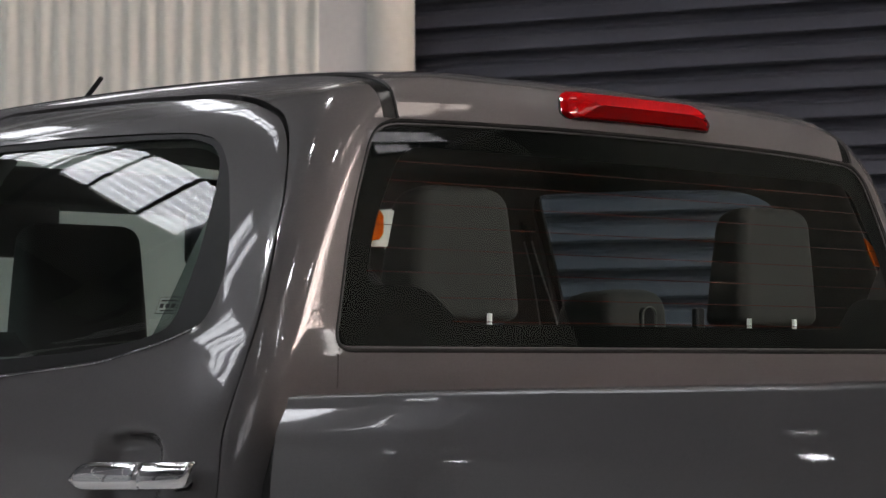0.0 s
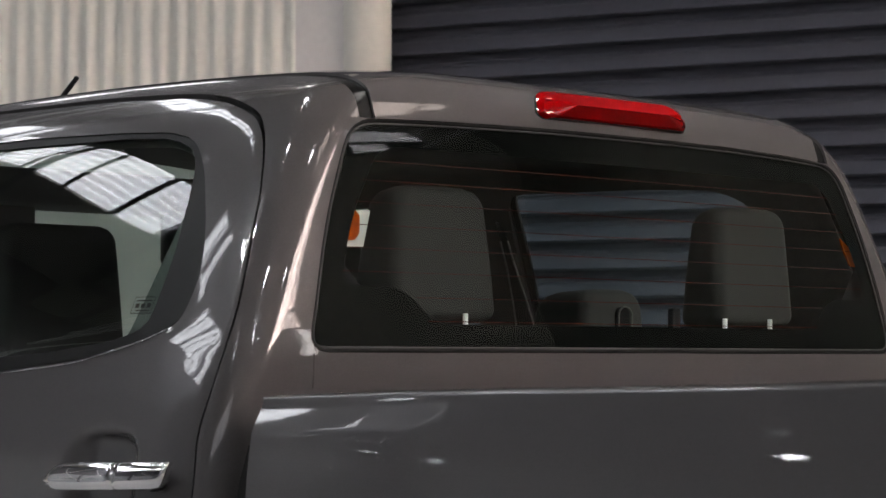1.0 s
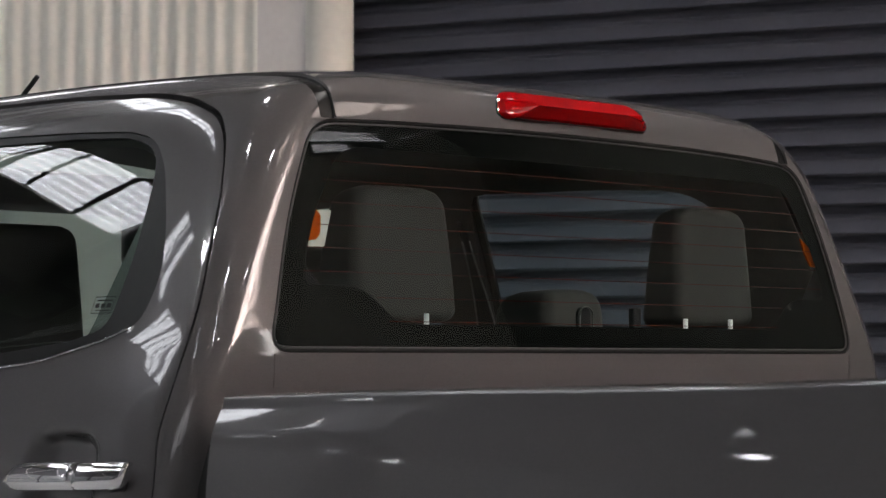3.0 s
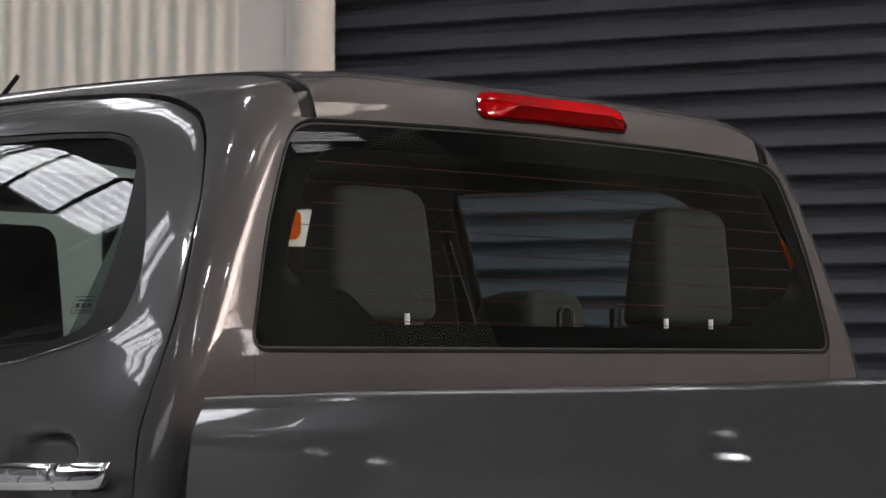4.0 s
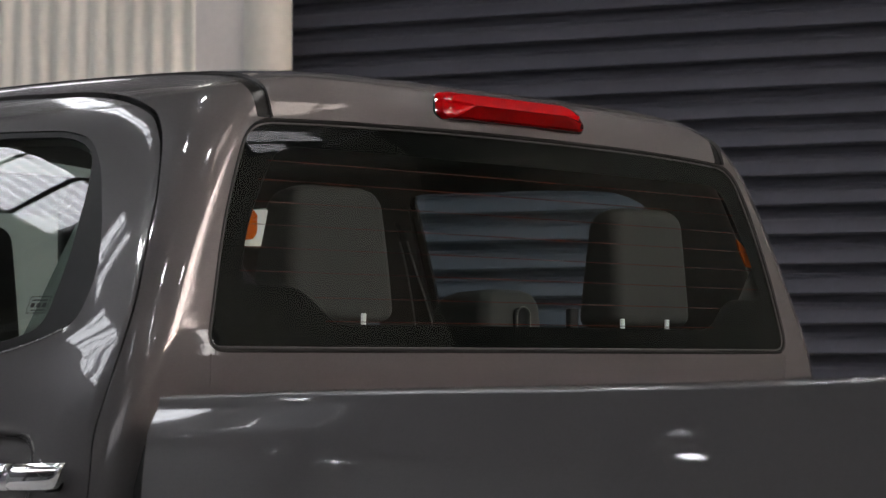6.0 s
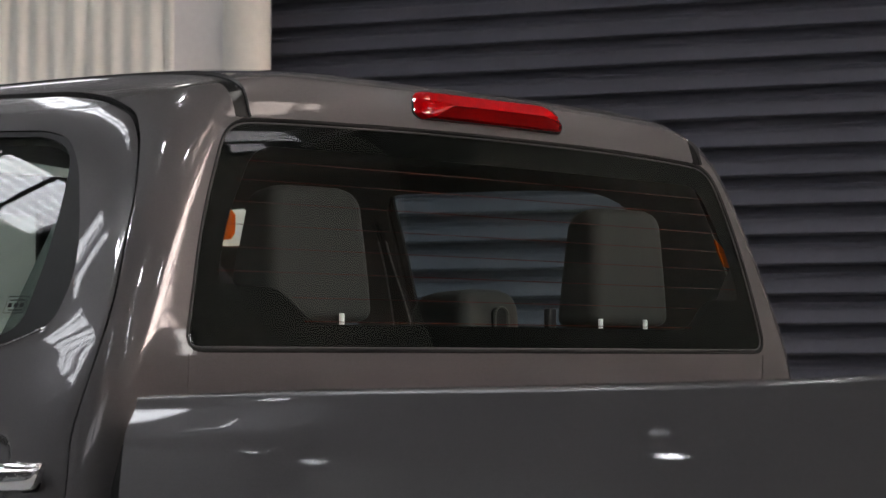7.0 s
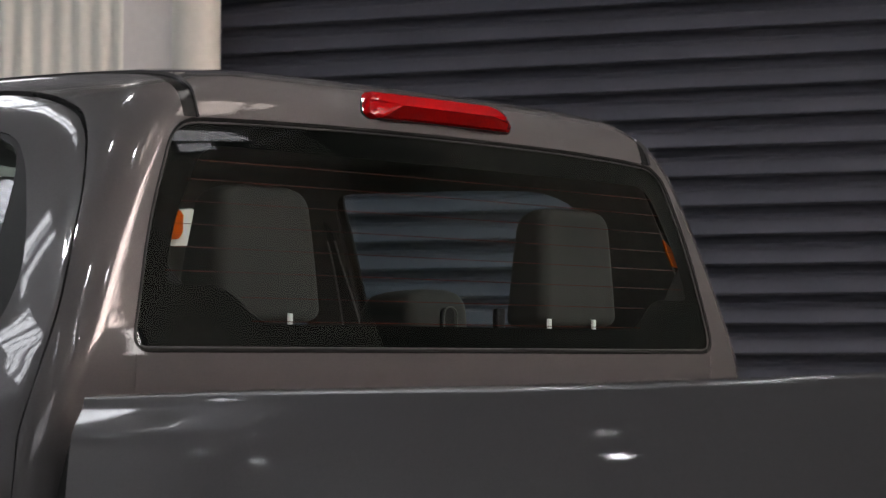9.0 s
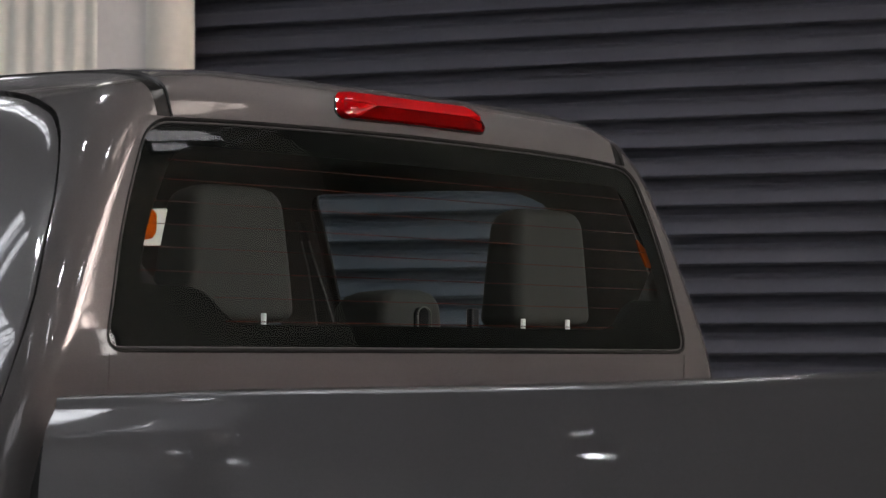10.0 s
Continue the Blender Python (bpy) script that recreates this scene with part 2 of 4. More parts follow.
# Unseen slats added to halve the opening's bright streak on the pillar.
for k in range(11):
    y = 3.40 + 0.092 * k
    part("dimming_slat", box(bmesh.new(), XR + 0.02, y - 0.024, GATE[2], XR + 0.05, y + 0.024, GATE[3]), STEEL, gate, smooth=False)
for z in (3.3, 3.95, 4.6, 5.25):
    part("rail", box(bmesh.new(), XR + 0.07, GATE[0], z - 0.05, XR + 0.13, GATE[1], z + 0.05), STEEL, gate, smooth=False)
window = new("window_1")
window.matrix_basis = HALL @ pose(XR - 0.004, 5.38, 5.47, 0, 0, 0)
tagged(window, "small dim high window in the hall wall", "window", kind="structure")
bm = bmesh.new()
for y0, z0, y1, z1 in ((-0.45, -0.55, -0.40, 0.5), (0.40, -0.55, 0.45, 0.5), (-0.40, -0.55, 0.40, -0.50), (-0.40, 0.45, 0.40, 0.5), (-0.40, -0.24, 0.40, -0.14), (-0.05, -0.50, 0.40, -0.24)):
    box(bm, -0.05, y0, z0, 0.0, y1, z1)
part("window_frame", bm, STEEL, window, smooth=False)
for y0, z0, y1, z1 in ((-0.40, -0.50, -0.05, -0.24), (-0.40, -0.14, 0.40, 0.45)):
    part("pane", box(bmesh.new(), -0.02, y0, z0, -0.014, y1, z1), DIMPANE, window, "dimly glowing pane", smooth=False)
slot = new("window_3")
slot.matrix_basis = HALL @ pose(XR - 0.004, 4.40, 1.45)
tagged(slot, "narrow tall window bright with daylight in the hall wall", "window", kind="structure")
bm = bmesh.new()
for y0, z0, y1, z1 in ((-0.09, -1.20, -0.05, 1.20), (0.05, -1.20, 0.09, 1.20), (-0.05, -1.20, 0.05, -1.15), (-0.05, 1.15, 0.05, 1.20), (-0.05, 0.36, 0.05, 0.40)):
    box(bm, -0.05, y0, z0, 0.0, y1, z1)
part("window_frame", bm, STEEL, slot, smooth=False)
for z0, z1 in ((-1.15, 0.36), (0.40, 1.15)):
    part("pane", box(bmesh.new(), -0.02, -0.05, z0, -0.014, 0.05, z1), BRIGHT, slot, "pane bright with daylight", smooth=False)
bm = bmesh.new()
box(bm, XR + 3.0, GATE[0] - 6, -0.2, XR + 3.1, GATE[1] + 6, 9.0)
placed("backdrop", bm, YARD, "bright plain daylight outside the high opening", "backdrop")
bm = bmesh.new()
box(bm, XR + 1, GATE[0] - 6, -0.2, XR + 3.0, GATE[1] + 6, 0.0)
placed("ground", bm, CONCRETE, "sunlit concrete apron outside the hall", "ground")
# Unseen wall: upper part guessed dark to darken what the door mirrors.
bm = bmesh.new()
box(bm, XL - 0.2, YB, 2.8, XL, WALL + 0.25, ROOF)
placed("wall_west", bm, WESTWALL, "unseen upper hall wall, set dark for the door reflection", "wall")
# Lower part added pale, a reflector that brightens the bed side.
bm = bmesh.new()
box(bm, XL - 0.2, YB, 0, XL + 0.008, WALL + 0.25, 2.8)
placed("wall_west_panel", bm, PALEWALL, "unseen lower hall wall, set pale to brighten the bed side", "wall")
bm = bmesh.new()
box(bm, XL - 0.2, YB - 0.2, 0, XR + 0.2, YB, ROOF)
placed("wall_south", bm, GREYWALL, "grey hall wall", "wall")

# Unseen glowing windows, added to put grey reflections on the lower pillar.
def reflection_window(x):
    w = new("added_window")
    w.matrix_basis = HALL @ pose(x, YB + 0.004, 4.35)
    tagged(w, "unseen high window added to light up the pillar reflection", "window", "high windows", kind="structure")
    bm = bmesh.new()
    for x0, z0, x1, z1 in ((-0.70, -0.55, -0.64, 0.55), (0.64, -0.55, 0.70, 0.55), (-0.64, -0.55, 0.64, -0.49), (-0.64, 0.49, 0.64, 0.55), (-0.03, -0.49, 0.03, 0.49)):
        box(bm, x0, 0.0, z0, x1, 0.05, z1)
    part("window_frame", bm, STEEL, w, smooth=False)
    for x0, x1 in ((-0.64, -0.03), (0.03, 0.64)):
        part("pane", box(bmesh.new(), x0, 0.014, -0.49, x1, 0.02, 0.49), DIMPANE, w, "dimly glowing pane", smooth=False)


for x in (-3.6, -1.6, 0.6, 2.6):
    reflection_window(x)

# roof with skylight bays, some known by reflection, some added as fill light
SKY = [(-10.7, -9.25, 2.45, 4.6), (-9.5, -8.5, 4.65, 5.6), (-9.8, -8.2, 0.95, 1.5), (-12.9, -9.5, -2.2, 0.62), (-6.85, -6.45, 1.9, 6.5), (-4.1, -3.5, -5.0, -2.2), (-5.0, -4.2, 5.95, 6.5), (-0.2, 2.4, 3.9, 5.0), (2.4, 3.6, 0.8, 2.4), (4.2, 5.0, 4.8, 6.0)]
xs = sorted({XL - 0.2, XR + 0.2} | {b[0] for b in SKY} | {b[1] for b in SKY})
bm = bmesh.new()
for x0, x1 in zip(xs, xs[1:]):
    low = YB - 0.2
    for a, b, y0, y1 in sorted((b for b in SKY if b[0] < (x0 + x1) / 2 < b[1]), key=lambda b: b[2]):
        box(bm, x0, low, ROOF, x1, y0, ROOF + 0.1)
        low = y1
    box(bm, x0, low, ROOF, x1, WALL + 0.4, ROOF + 0.1)
placed("ceiling", bm, ROOFSHEET, "dark underside of the steel hall roof", "ceiling")


def sky_sheet(x0, x1, y0, y1):
    bm = bmesh.new()
    n = int((y1 - y0) / 0.019)
    prev = None
    for i in range(n + 1):
        y = y0 + (y1 - y0) * i / n
        z = ROOF + 0.03 + 0.009 * math.cos(i * math.pi / 2)
        row = [bm.verts.new((x0, y, z)), bm.verts.new((x1, y, z))]
        if prev:
            bm.faces.new((prev[0], prev[1], row[1], row[0]))
        prev = row
    return bm


for bay in SKY:
    placed("skylight", sky_sheet(*bay), DIMDAY if bay[0] > 2 else FILLDAY if bay[0] > -6 and bay[2] > 0 else DAY, "glowing corrugated roof sheet, some bays added as fill light", "skylight")
for k in range(12):
    y = YB + 0.6 + k * 1.2
    bm = bmesh.new()
    box(bm, XL, y - 0.04, ROOF - 0.22, XR, y + 0.04, ROOF - 0.02)
    placed("purlin", bm, STEEL, "dark steel purlin under the roof", "purlin")



def high_bay(x, y, r, z=5.0):
    lamp = new("high_bay_lamp")
    lamp.matrix_basis = HALL @ pose(x, y, z)
    tagged(lamp, "round high-bay lamp hanging under the hall roof", "ceiling lamp", "high-bay lamps")
    bm = bmesh.new()
    rod(bm, (0, 0, 0.0), (0, 0, 0.16), max(0.20, r + 0.03), 24, 0.09)
    part("housing", bm, STEEL, lamp)
    bm = bmesh.new()
    rod(bm, (0, 0, 0.16), (0, 0, ROOF + 0.02 - z), 0.012, 8)
    part("hanger", bm, STEEL, lamp)
    bm = bmesh.new()
    bmesh.ops.create_circle(bm, cap_ends=True, segments=24, radius=r, matrix=pose(0, 0, -0.004, 180))
    part("lens", bm, BULB, lamp, "glowing lamp lens", smooth=False)


for x, y in ((-2.9, 0.98), (0.6, 0.9), (-0.5, -0.85), (4.0, 0.4), (2.6, -2.0), (1.5, -5.4), (-6.02, 0.79), (-5.16, 0.50), (0.6, 6.1), (2.0, 6.1)):
    high_bay(x, y, 0.18 if x < -5 else 0.10)
high_bay(-2.93, 3.2, 0.11)

for a, b, y0, y1 in SKY:
    for y in np.arange(y0 + 0.35, y1, 0.46):
        bm = bmesh.new()
        box(bm, a - 0.05, y - 0.022, ROOF - 0.03, b + 0.05, y + 0.022, ROOF + 0.01)
        placed("batten", bm, STEEL, "dark steel batten under the skylight", "batten")

for y in (-7.5, -4.5, -1.5, 1.5, 4.5):
    bm = bmesh.new()
    box(bm, XL + 0.02, y - 0.1, 0, XL + 0.25, y + 0.1, ROOF - 0.02, 0.01)
    placed("steel_column", bm, STEEL, "dark grey painted steel wall column", "column")
for y in (-7.5, -1.5, 1.5):
    for a, b in ((y, y + 3.0), (y + 3.0, y)):
        placed("brace", rod(bmesh.new(), (XL + 0.3, a, 0.6), (XL + 0.3, b, ROOF - 0.4), 0.03, 12), GREYSTEEL, "light grey diagonal steel wall brace", "brace", smooth=True)
for z in (1.3, 2.9, 4.4):
    bm = bmesh.new()
    box(bm, XL + 0.01, YB, z - 0.05, XL + 0.1, WALL, z + 0.05)
    placed("wall_rail", bm, STEEL, "dark grey horizontal steel wall rail", "wall rail")
for x in (-11.0, -7.5, -4.0, -0.5, 3.0):
    bm = bmesh.new()
    box(bm, x - 0.1, YB + 0.02, 0, x + 0.1, YB + 0.25, ROOF - 0.02, 0.01)
    placed("steel_column", bm, GREYSTEEL, "light grey painted steel wall column", "column")
for y in (-6.0, -2.0, 2.0, 5.6):
    for z in (ROOF - 0.35, ROOF - 0.95):
        bm = bmesh.new()
        box(bm, XL, y + 0.06, z - 0.04, XR, y + 0.14, z + 0.04)
        placed("truss_chord", bm, GREYSTEEL, "light grey steel roof truss chord", "truss chord")
    for k in range(19):
        x = XL + 0.5 + k
        placed("truss_web", rod(bmesh.new(), (x - 0.5, y + 0.1, ROOF - 0.95 + 0.6 * (k % 2)), (x + 0.5, y + 0.1, ROOF - 0.35 - 0.6 * (k % 2)), 0.022, 8), GREYSTEEL, "light grey steel truss web bar", "truss web", smooth=True)



def floodlight(y, z, half=0.07):
    lamp = new("wall_floodlight")
    lamp.matrix_basis = HALL @ pose(XL + 0.25, y, z)
    tagged(lamp, "small wall floodlight on a steel column", "floodlight", "wall floodlights")
    part("housing", box(bmesh.new(), -0.02, -0.16, -0.12, 0.10, 0.16, 0.12, 0.01), STEEL, lamp, smooth=False)
    part("lens", box(bmesh.new(), 0.101, -half, -half * 0.7, 0.106, half, half * 0.7), BULB, lamp, "glowing lamp lens", smooth=False)




def tube_lamp(x0, y0, x1, y1):
    lamp = new("tube_lamp")
    lamp.matrix_basis = HALL @ pose((x0 + x1) / 2, (y0 + y1) / 2, ROOF - 1.0, 0, 0, math.degrees(math.atan2(y1 - y0, x1 - x0)))
    tagged(lamp, "long tube lamp hanging under the hall roof", "ceiling lamp", "tube lamps")
    half = math.hypot(x1 - x0, y1 - y0) / 2
    part("housing", box(bmesh.new(), -half, -0.06, 0.02, half, 0.06, 0.09, 0.01), STEEL, lamp, smooth=False)
    part("tube", rod(bmesh.new(), (0.02 - half, 0, 0), (half - 0.02, 0, 0), 0.02, 12), TUBE, lamp, "glowing lamp tube")
    for x in (0.2 - half, half - 0.2):
        part("hanger", rod(bmesh.new(), (x, 0, 0.09), (x, 0, 1.02), 0.008, 8), STEEL, lamp)


tube_lamp(-0.1, -1.35, 1.8, -2.9)
tube_lamp(2.3, -3.3, 3.1, -4.0)
strip_lamp = new("wall_strip_lamp")
strip_lamp.matrix_basis = HALL @ pose(XL + 0.01, -0.55, 3.1)
tagged(strip_lamp, "slim horizontal strip lamp on the hall wall", "wall lamp")
part("housing", box(bmesh.new(), 0.0, -0.24, -0.04, 0.05, 0.24, 0.04, 0.006), STEEL, strip_lamp, smooth=False)
part("lens", box(bmesh.new(), 0.051, -0.22, -0.012, 0.056, 0.22, 0.012), TUBE, strip_lamp, "glowing strip lens", smooth=False)
for y, z, half in ((-4.39, 3.42, 0.05), (-4.15, 4.0, 0.012), (-1.68, 2.6, 0.018), (-1.2, 2.75, 0.010), (-1.45, 3.3, 0.012)):
    floodlight(y, z, half)

# ---------------------------------------------------------------- the truck: body surface
PSI = 42.5
truck = new("pickup_truck")
truck.matrix_basis = pose(0.380, 3.681, 0, 0, 0, PSI)
tagged(truck, "dark grey metallic double-cab pickup truck parked on the concrete floor", "pickup truck")

# half width, height, rear face, corner radius, level by level
LEVELS = np.array([(0.87, 0.45, 0.006, 0.045), (0.895, 0.62, 0.006, 0.045), (0.90, 0.80, 0.006, 0.045), (0.902, 1.0, 0.006, 0.045), (0.892, 1.12, 0.005, 0.046), (0.872, 1.22, 0.000, 0.050),
                   (0.852, 1.29, -0.006, 0.058), (0.828, 1.36, -0.004, 0.068), (0.768, 1.50, 0.013, 0.07), (0.708, 1.62, 0.030, 0.075), (0.670, 1.674, 0.042, 0.08), (0.625, 1.711, 0.055, 0.09),
                   (0.55, 1.738, 0.078, 0.12), (0.42, 1.752, 0.14, 0.16), (0.2, 1.763, 0.35, 0.10), (0.0, 1.768, 0.9, 0.0)])
NL, TUCK = len(LEVELS) - 1, 0.15


def level(t):
    t = np.clip(t, 0, NL)
    i = np.minimum(t.astype(int), NL - 1)
    f = (t - i)[..., None]
    P = np.vstack([2 * LEVELS[0] - LEVELS[1], LEVELS, 2 * LEVELS[-1] - LEVELS[-2]])
    a, b, c, d = P[i], P[i + 1], P[i + 2], P[i + 3]
    return 0.5 * (2 * b + (c - a) * f + (2 * a - 5 * b + 4 * c - d) * f * f + (3 * b - a - 3 * c + d) * f ** 3)


def front_edge(z):
    return np.interp(z, [0.45, 1.2, 1.28, 1.70, 1.738, 1.768], [2.5, 2.5, 2.45, 1.72, 1.62, 1.5])


def cab(t, s, inset=0.0):
    """The cab's outer skin. t: level from sill to roof; s from 0 (front left) over 1 (rear middle) to 2 (front right)."""
    t, s = np.broadcast_arrays(np.asarray(t, float), np.asarray(s, float))
    w, z, yb, rc = np.moveaxis(level(t), -1, 0)
    w = np.maximum(w - inset, 1e-4)
    yb, z = yb + inset, z - inset * np.clip((t - 9) / 3, 0, 1)
    side = np.where(s <= 1, -1.0, 1.0)
    h = np.where(s <= 1, s, 2 - s)
    rc = np.minimum(rc, 0.9 * w)
    bow = 0.030 * np.clip(w / 0.5, 0, 1)
    d = np.arctan(2 * bow * (w - rc) / np.maximum(w, 1e-3) ** 2)
    turn = 0.14 * np.clip((w - 0.5) / 0.1, 0, 1)
    sag = turn / 2 * TUCK
    xc = np.maximum(w - sag - rc * np.cos(turn), 0)
    xe = xc + rc * np.sin(d)
    yc = yb + bow * (xe / w) ** 2 + rc * np.cos(d)
    y0 = yc - rc * np.sin(turn)
    yf = np.maximum(front_edge(z), y0 + 0.02)
    f1, f2, f3 = np.clip(h / 0.5, 0, 1), np.clip((h - 0.5) / 0.2, 0, 1), np.clip((h - 0.7) / 0.3, 0, 1)
    ys = yf + (y0 - yf) * f1
    ang = turn + f2 * (np.pi / 2 - d - turn)
    back = np.clip(y0 + TUCK - ys, 0, TUCK)
    xs = w - 0.008 * np.clip(ys - y0 - TUCK, 0, 9) ** 2 - turn / (2 * TUCK) * back ** 2
    x = np.where(h <= 0.5, xs, np.where(h <= 0.7, xc + rc * np.cos(ang), xe * (1 - f3)))
    y = np.where(h <= 0.5, ys, np.where(h <= 0.7, yc - rc * np.sin(ang), yb + bow * ((xe * (1 - f3)) / w) ** 2))
    lift = 0.04 * np.clip((z - 1.4) / 0.27, 0, 1) * (1 - np.clip((1.1 - y) / 1.1, -1, 1) ** 2)
    return np.stack([side * x, y, z + lift], -1)


def rounded(points, radius, n=6):
    """A closed outline with rounded corners."""
    out, m = [], len(points)
    for i, p in enumerate(points):
        p, a, b = Vector(p), Vector(points[i - 1]), Vector(points[(i + 1) % m])
        r = radius[i] if isinstance(radius, (list, tuple)) else radius
        u, v = (a - p), (b - p)
        k = min(r, u.length * 0.45, v.length * 0.45)
        p0, p1 = p + u.normalized() * k, p + v.normalized() * k
        out += [tuple((1 - f) ** 2 * p0 + 2 * f * (1 - f) * p + f * f * p1) for f in (np.arange(n + 1) / n)]
    return np.array(out)


def inside(poly, a, b):
    """Signed distance to a closed outline, positive inside."""
    p = np.stack([a.ravel(), b.ravel()], -1)
    q0, q1 = poly, np.roll(poly, -1, 0)
    e = q1 - q0
    d2 = np.full(len(p), 1e9)
    odd = np.zeros(len(p), bool)
    for c, v, n in zip(q0, e, q1):
        w = p - c
        f = np.clip((w @ v) / max(v @ v, 1e-12), 0, 1)
        d2 = np.minimum(d2, ((w - f[:, None] * v) ** 2).sum(1))
        cross = (c[1] > p[:, 1]) != (n[1] > p[:, 1])
        with np.errstate(divide="ignore", invalid="ignore"):
            odd ^= cross & (p[:, 0] < (n[0] - c[0]) * (p[:, 1] - c[1]) / (n[1] - c[1]) + c[0])
    return np.where(odd, 1, -1).reshape(a.shape) * np.sqrt(d2).reshape(a.shape)


def skin(surface, us, vs, keep, flange=0.0, thick=0.0):
    """A panel of a surface, cut cleanly where keep() < 0, with its edges turned inwards by flange."""
    V, U = np.meshgrid(vs, us, indexing="ij")
    P = surface(V, U)
    K = keep(P)
    bm = bmesh.new()
    nv, nu = K.shape
    vert, cut = {}, {}

    def corner(i, j):
        if (i, j) not in vert:
            vert[i, j] = bm.verts.new(P[i, j])
        return vert[i, j]

    def crossing(a, b):
        k = (a, b) if a < b else (b, a)
        if k not in cut:
            ka, kb = K[k[0]], K[k[1]]
            f = ka / (ka - kb)
            cut[k] = bm.verts.new(P[k[0]] + (P[k[1]] - P[k[0]]) * f)
        return cut[k]

    for i in range(nv - 1):
        for j in range(nu - 1):
            c = [(i, j), (i, j + 1), (i + 1, j + 1), (i + 1, j)]
            ks = [K[x] for x in c]
            if max(ks) < 0:
                continue
            loop = []
            for a, b in zip(c, c[1:] + c[:1]):
                if K[a] >= 0:
                    loop.append(corner(*a))
                if (K[a] >= 0) != (K[b] >= 0):
                    loop.append(crossing(a, b))
            loop = [v for n, v in enumerate(loop) if v is not loop[n - 1]]
            if len(loop) >= 3:
                try:
                    bm.faces.new(loop)
                except ValueError:
                    pass
    bmesh.ops.remove_doubles(bm, verts=bm.verts[:], dist=0.0004)
    bm.normal_update()
    if flange:
        rim = [e for e in bm.edges if len(e.link_faces) == 1]
        low = {}
        for e in rim:
            for v in e.verts:
                if v not in low:
                    low[v] = (v.co - v.normal * flange)
        low = {v: bm.verts.new(p) for v, p in low.items()}
        for e in rim:
            a, b = e.verts
            f = e.link_faces[0]
            ls = f.verts[:]
            if ls[(ls.index(a) + 1) % len(ls)] is not b:
                a, b = b, a
            try:
                q = bm.faces.new((b, a, low[a], low[b]))
                q.smooth = False
            except ValueError:
                pass
        for e in rim:
            e.smooth = False
    return bm


def samples(lo, hi):
    """Steps round the cab, close together at its rear corners."""
    half = np.concatenate([np.linspace(0, 0.5, 150, endpoint=False), np.linspace(0.5, 0.7, 44, endpoint=False), np.linspace(0.7, 1, 70, endpoint=False)])
    s = np.concatenate([half, [1.0], 2 - half[::-1]])
    return s[(s >= lo) & (s <= hi)]


RING = np.linspace(0, NL, NL * 12 + 1)

# outlines on the skin: side views in (y, z), rear views in (x, z)
DOOR = rounded([(1.10, 1.750), (0.86, 1.745), (0.62, 1.739), (0.385, 1.725), (0.27, 1.706), (0.182, 1.674), (0.144, 1.635), (0.105, 1.554), (0.083, 1.467), (0.066, 1.383), (0.062, 1.325), (0.069, 1.253),
                (0.079, 1.189), (0.073, 1.140), (0.072, 1.05), (0.075, 0.95), (0.36, 0.53), (1.10, 0.53)], 0.06)
FRONT_DOOR = rounded([(1.112, 1.744), (1.112, 0.53), (2.25, 0.53), (2.28, 1.25), (1.75, 1.70), (1.60, 1.742)], 0.05)
WINDOW = rounded([(1.03, 1.681), (0.765, 1.677), (0.524, 1.667), (0.385, 1.658), (0.308, 1.640), (0.252, 1.588), (0.196, 1.497), (0.168, 1.427), (0.176, 1.352), (0.254, 1.326), (0.419, 1.293), (0.708, 1.269), (1.06, 1.257)], 0.03)
FRONT_WINDOW = rounded([(1.15, 1.255), (1.17, 1.677), (1.62, 1.675), (2.15, 1.265)], 0.03)
CLEAR = rounded([(1.005, 1.668), (0.52, 1.656), (0.38, 1.647), (0.315, 1.628), (0.285, 1.600), (0.269, 1.550), (0.253, 1.457), (0.259, 1.345), (0.341, 1.324), (0.523, 1.306), (0.723, 1.296), (1.035, 1.283)], 0.03)
INNER = rounded([(0.998, 1.660), (0.60, 1.649), (0.40, 1.637), (0.312, 1.600), (0.325, 1.505), (0.37, 1.30), (1.048, 1.30)], 0.05)
INNER_FRONT = rounded([(1.19, 1.30), (1.20, 1.655), (1.60, 1.65), (2.05, 1.30)], 0.03)
GLASS = rounded([(-0.604, 1.662), (-0.45, 1.6685), (-0.20, 1.6735), (0.05, 1.6745), (0.30, 1.6735), (0.48, 1.669), (0.604, 1.662), (0.672, 1.505), (0.722, 1.306), (-0.722, 1.306), (-0.672, 1.505)],
                [0.05, 0.1, 0.1, 0.1, 0.1, 0.1, 0.05, 0.10, 0.04, 0.04, 0.10])
FRIT = rounded([(-0.550, 1.622), (0.555, 1.622), (0.625, 1.500), (0.652, 1.407), (0.53, 1.407), (0.47, 1.350), (-0.47, 1.350), (-0.53, 1.407), (-0.646, 1.407), (-0.620, 1.500)], [0.04, 0.04, 0.05, 0.02, 0.05, 0.03, 0.03, 0.05, 0.02, 0.05])
DITCH = 0.572


def shell_keep(P):
    door = np.maximum(inside(DOOR, P[..., 1], P[..., 2]), inside(FRONT_DOOR, P[..., 1], P[..., 2]))
    glass = np.where(P[..., 1] < 0.3, inside(GLASS, P[..., 0], P[..., 2]), -1)
    k = np.minimum(-door, -glass - 0.0)
    groove = np.abs(np.abs(P[..., 0]) - DITCH + 0.004) - 0.015
    high = P[..., 2] - (1.664 + 0.02 * np.clip((P[..., 1] - 0.08) / 0.05, 0, 1))
    return np.minimum(k, np.maximum(groove, -high))


def half_height(z):
    """The level whose middle height is z."""
    ts = np.linspace(0, NL, 2000)
    return np.interp(z, level(ts)[:, 1], ts)


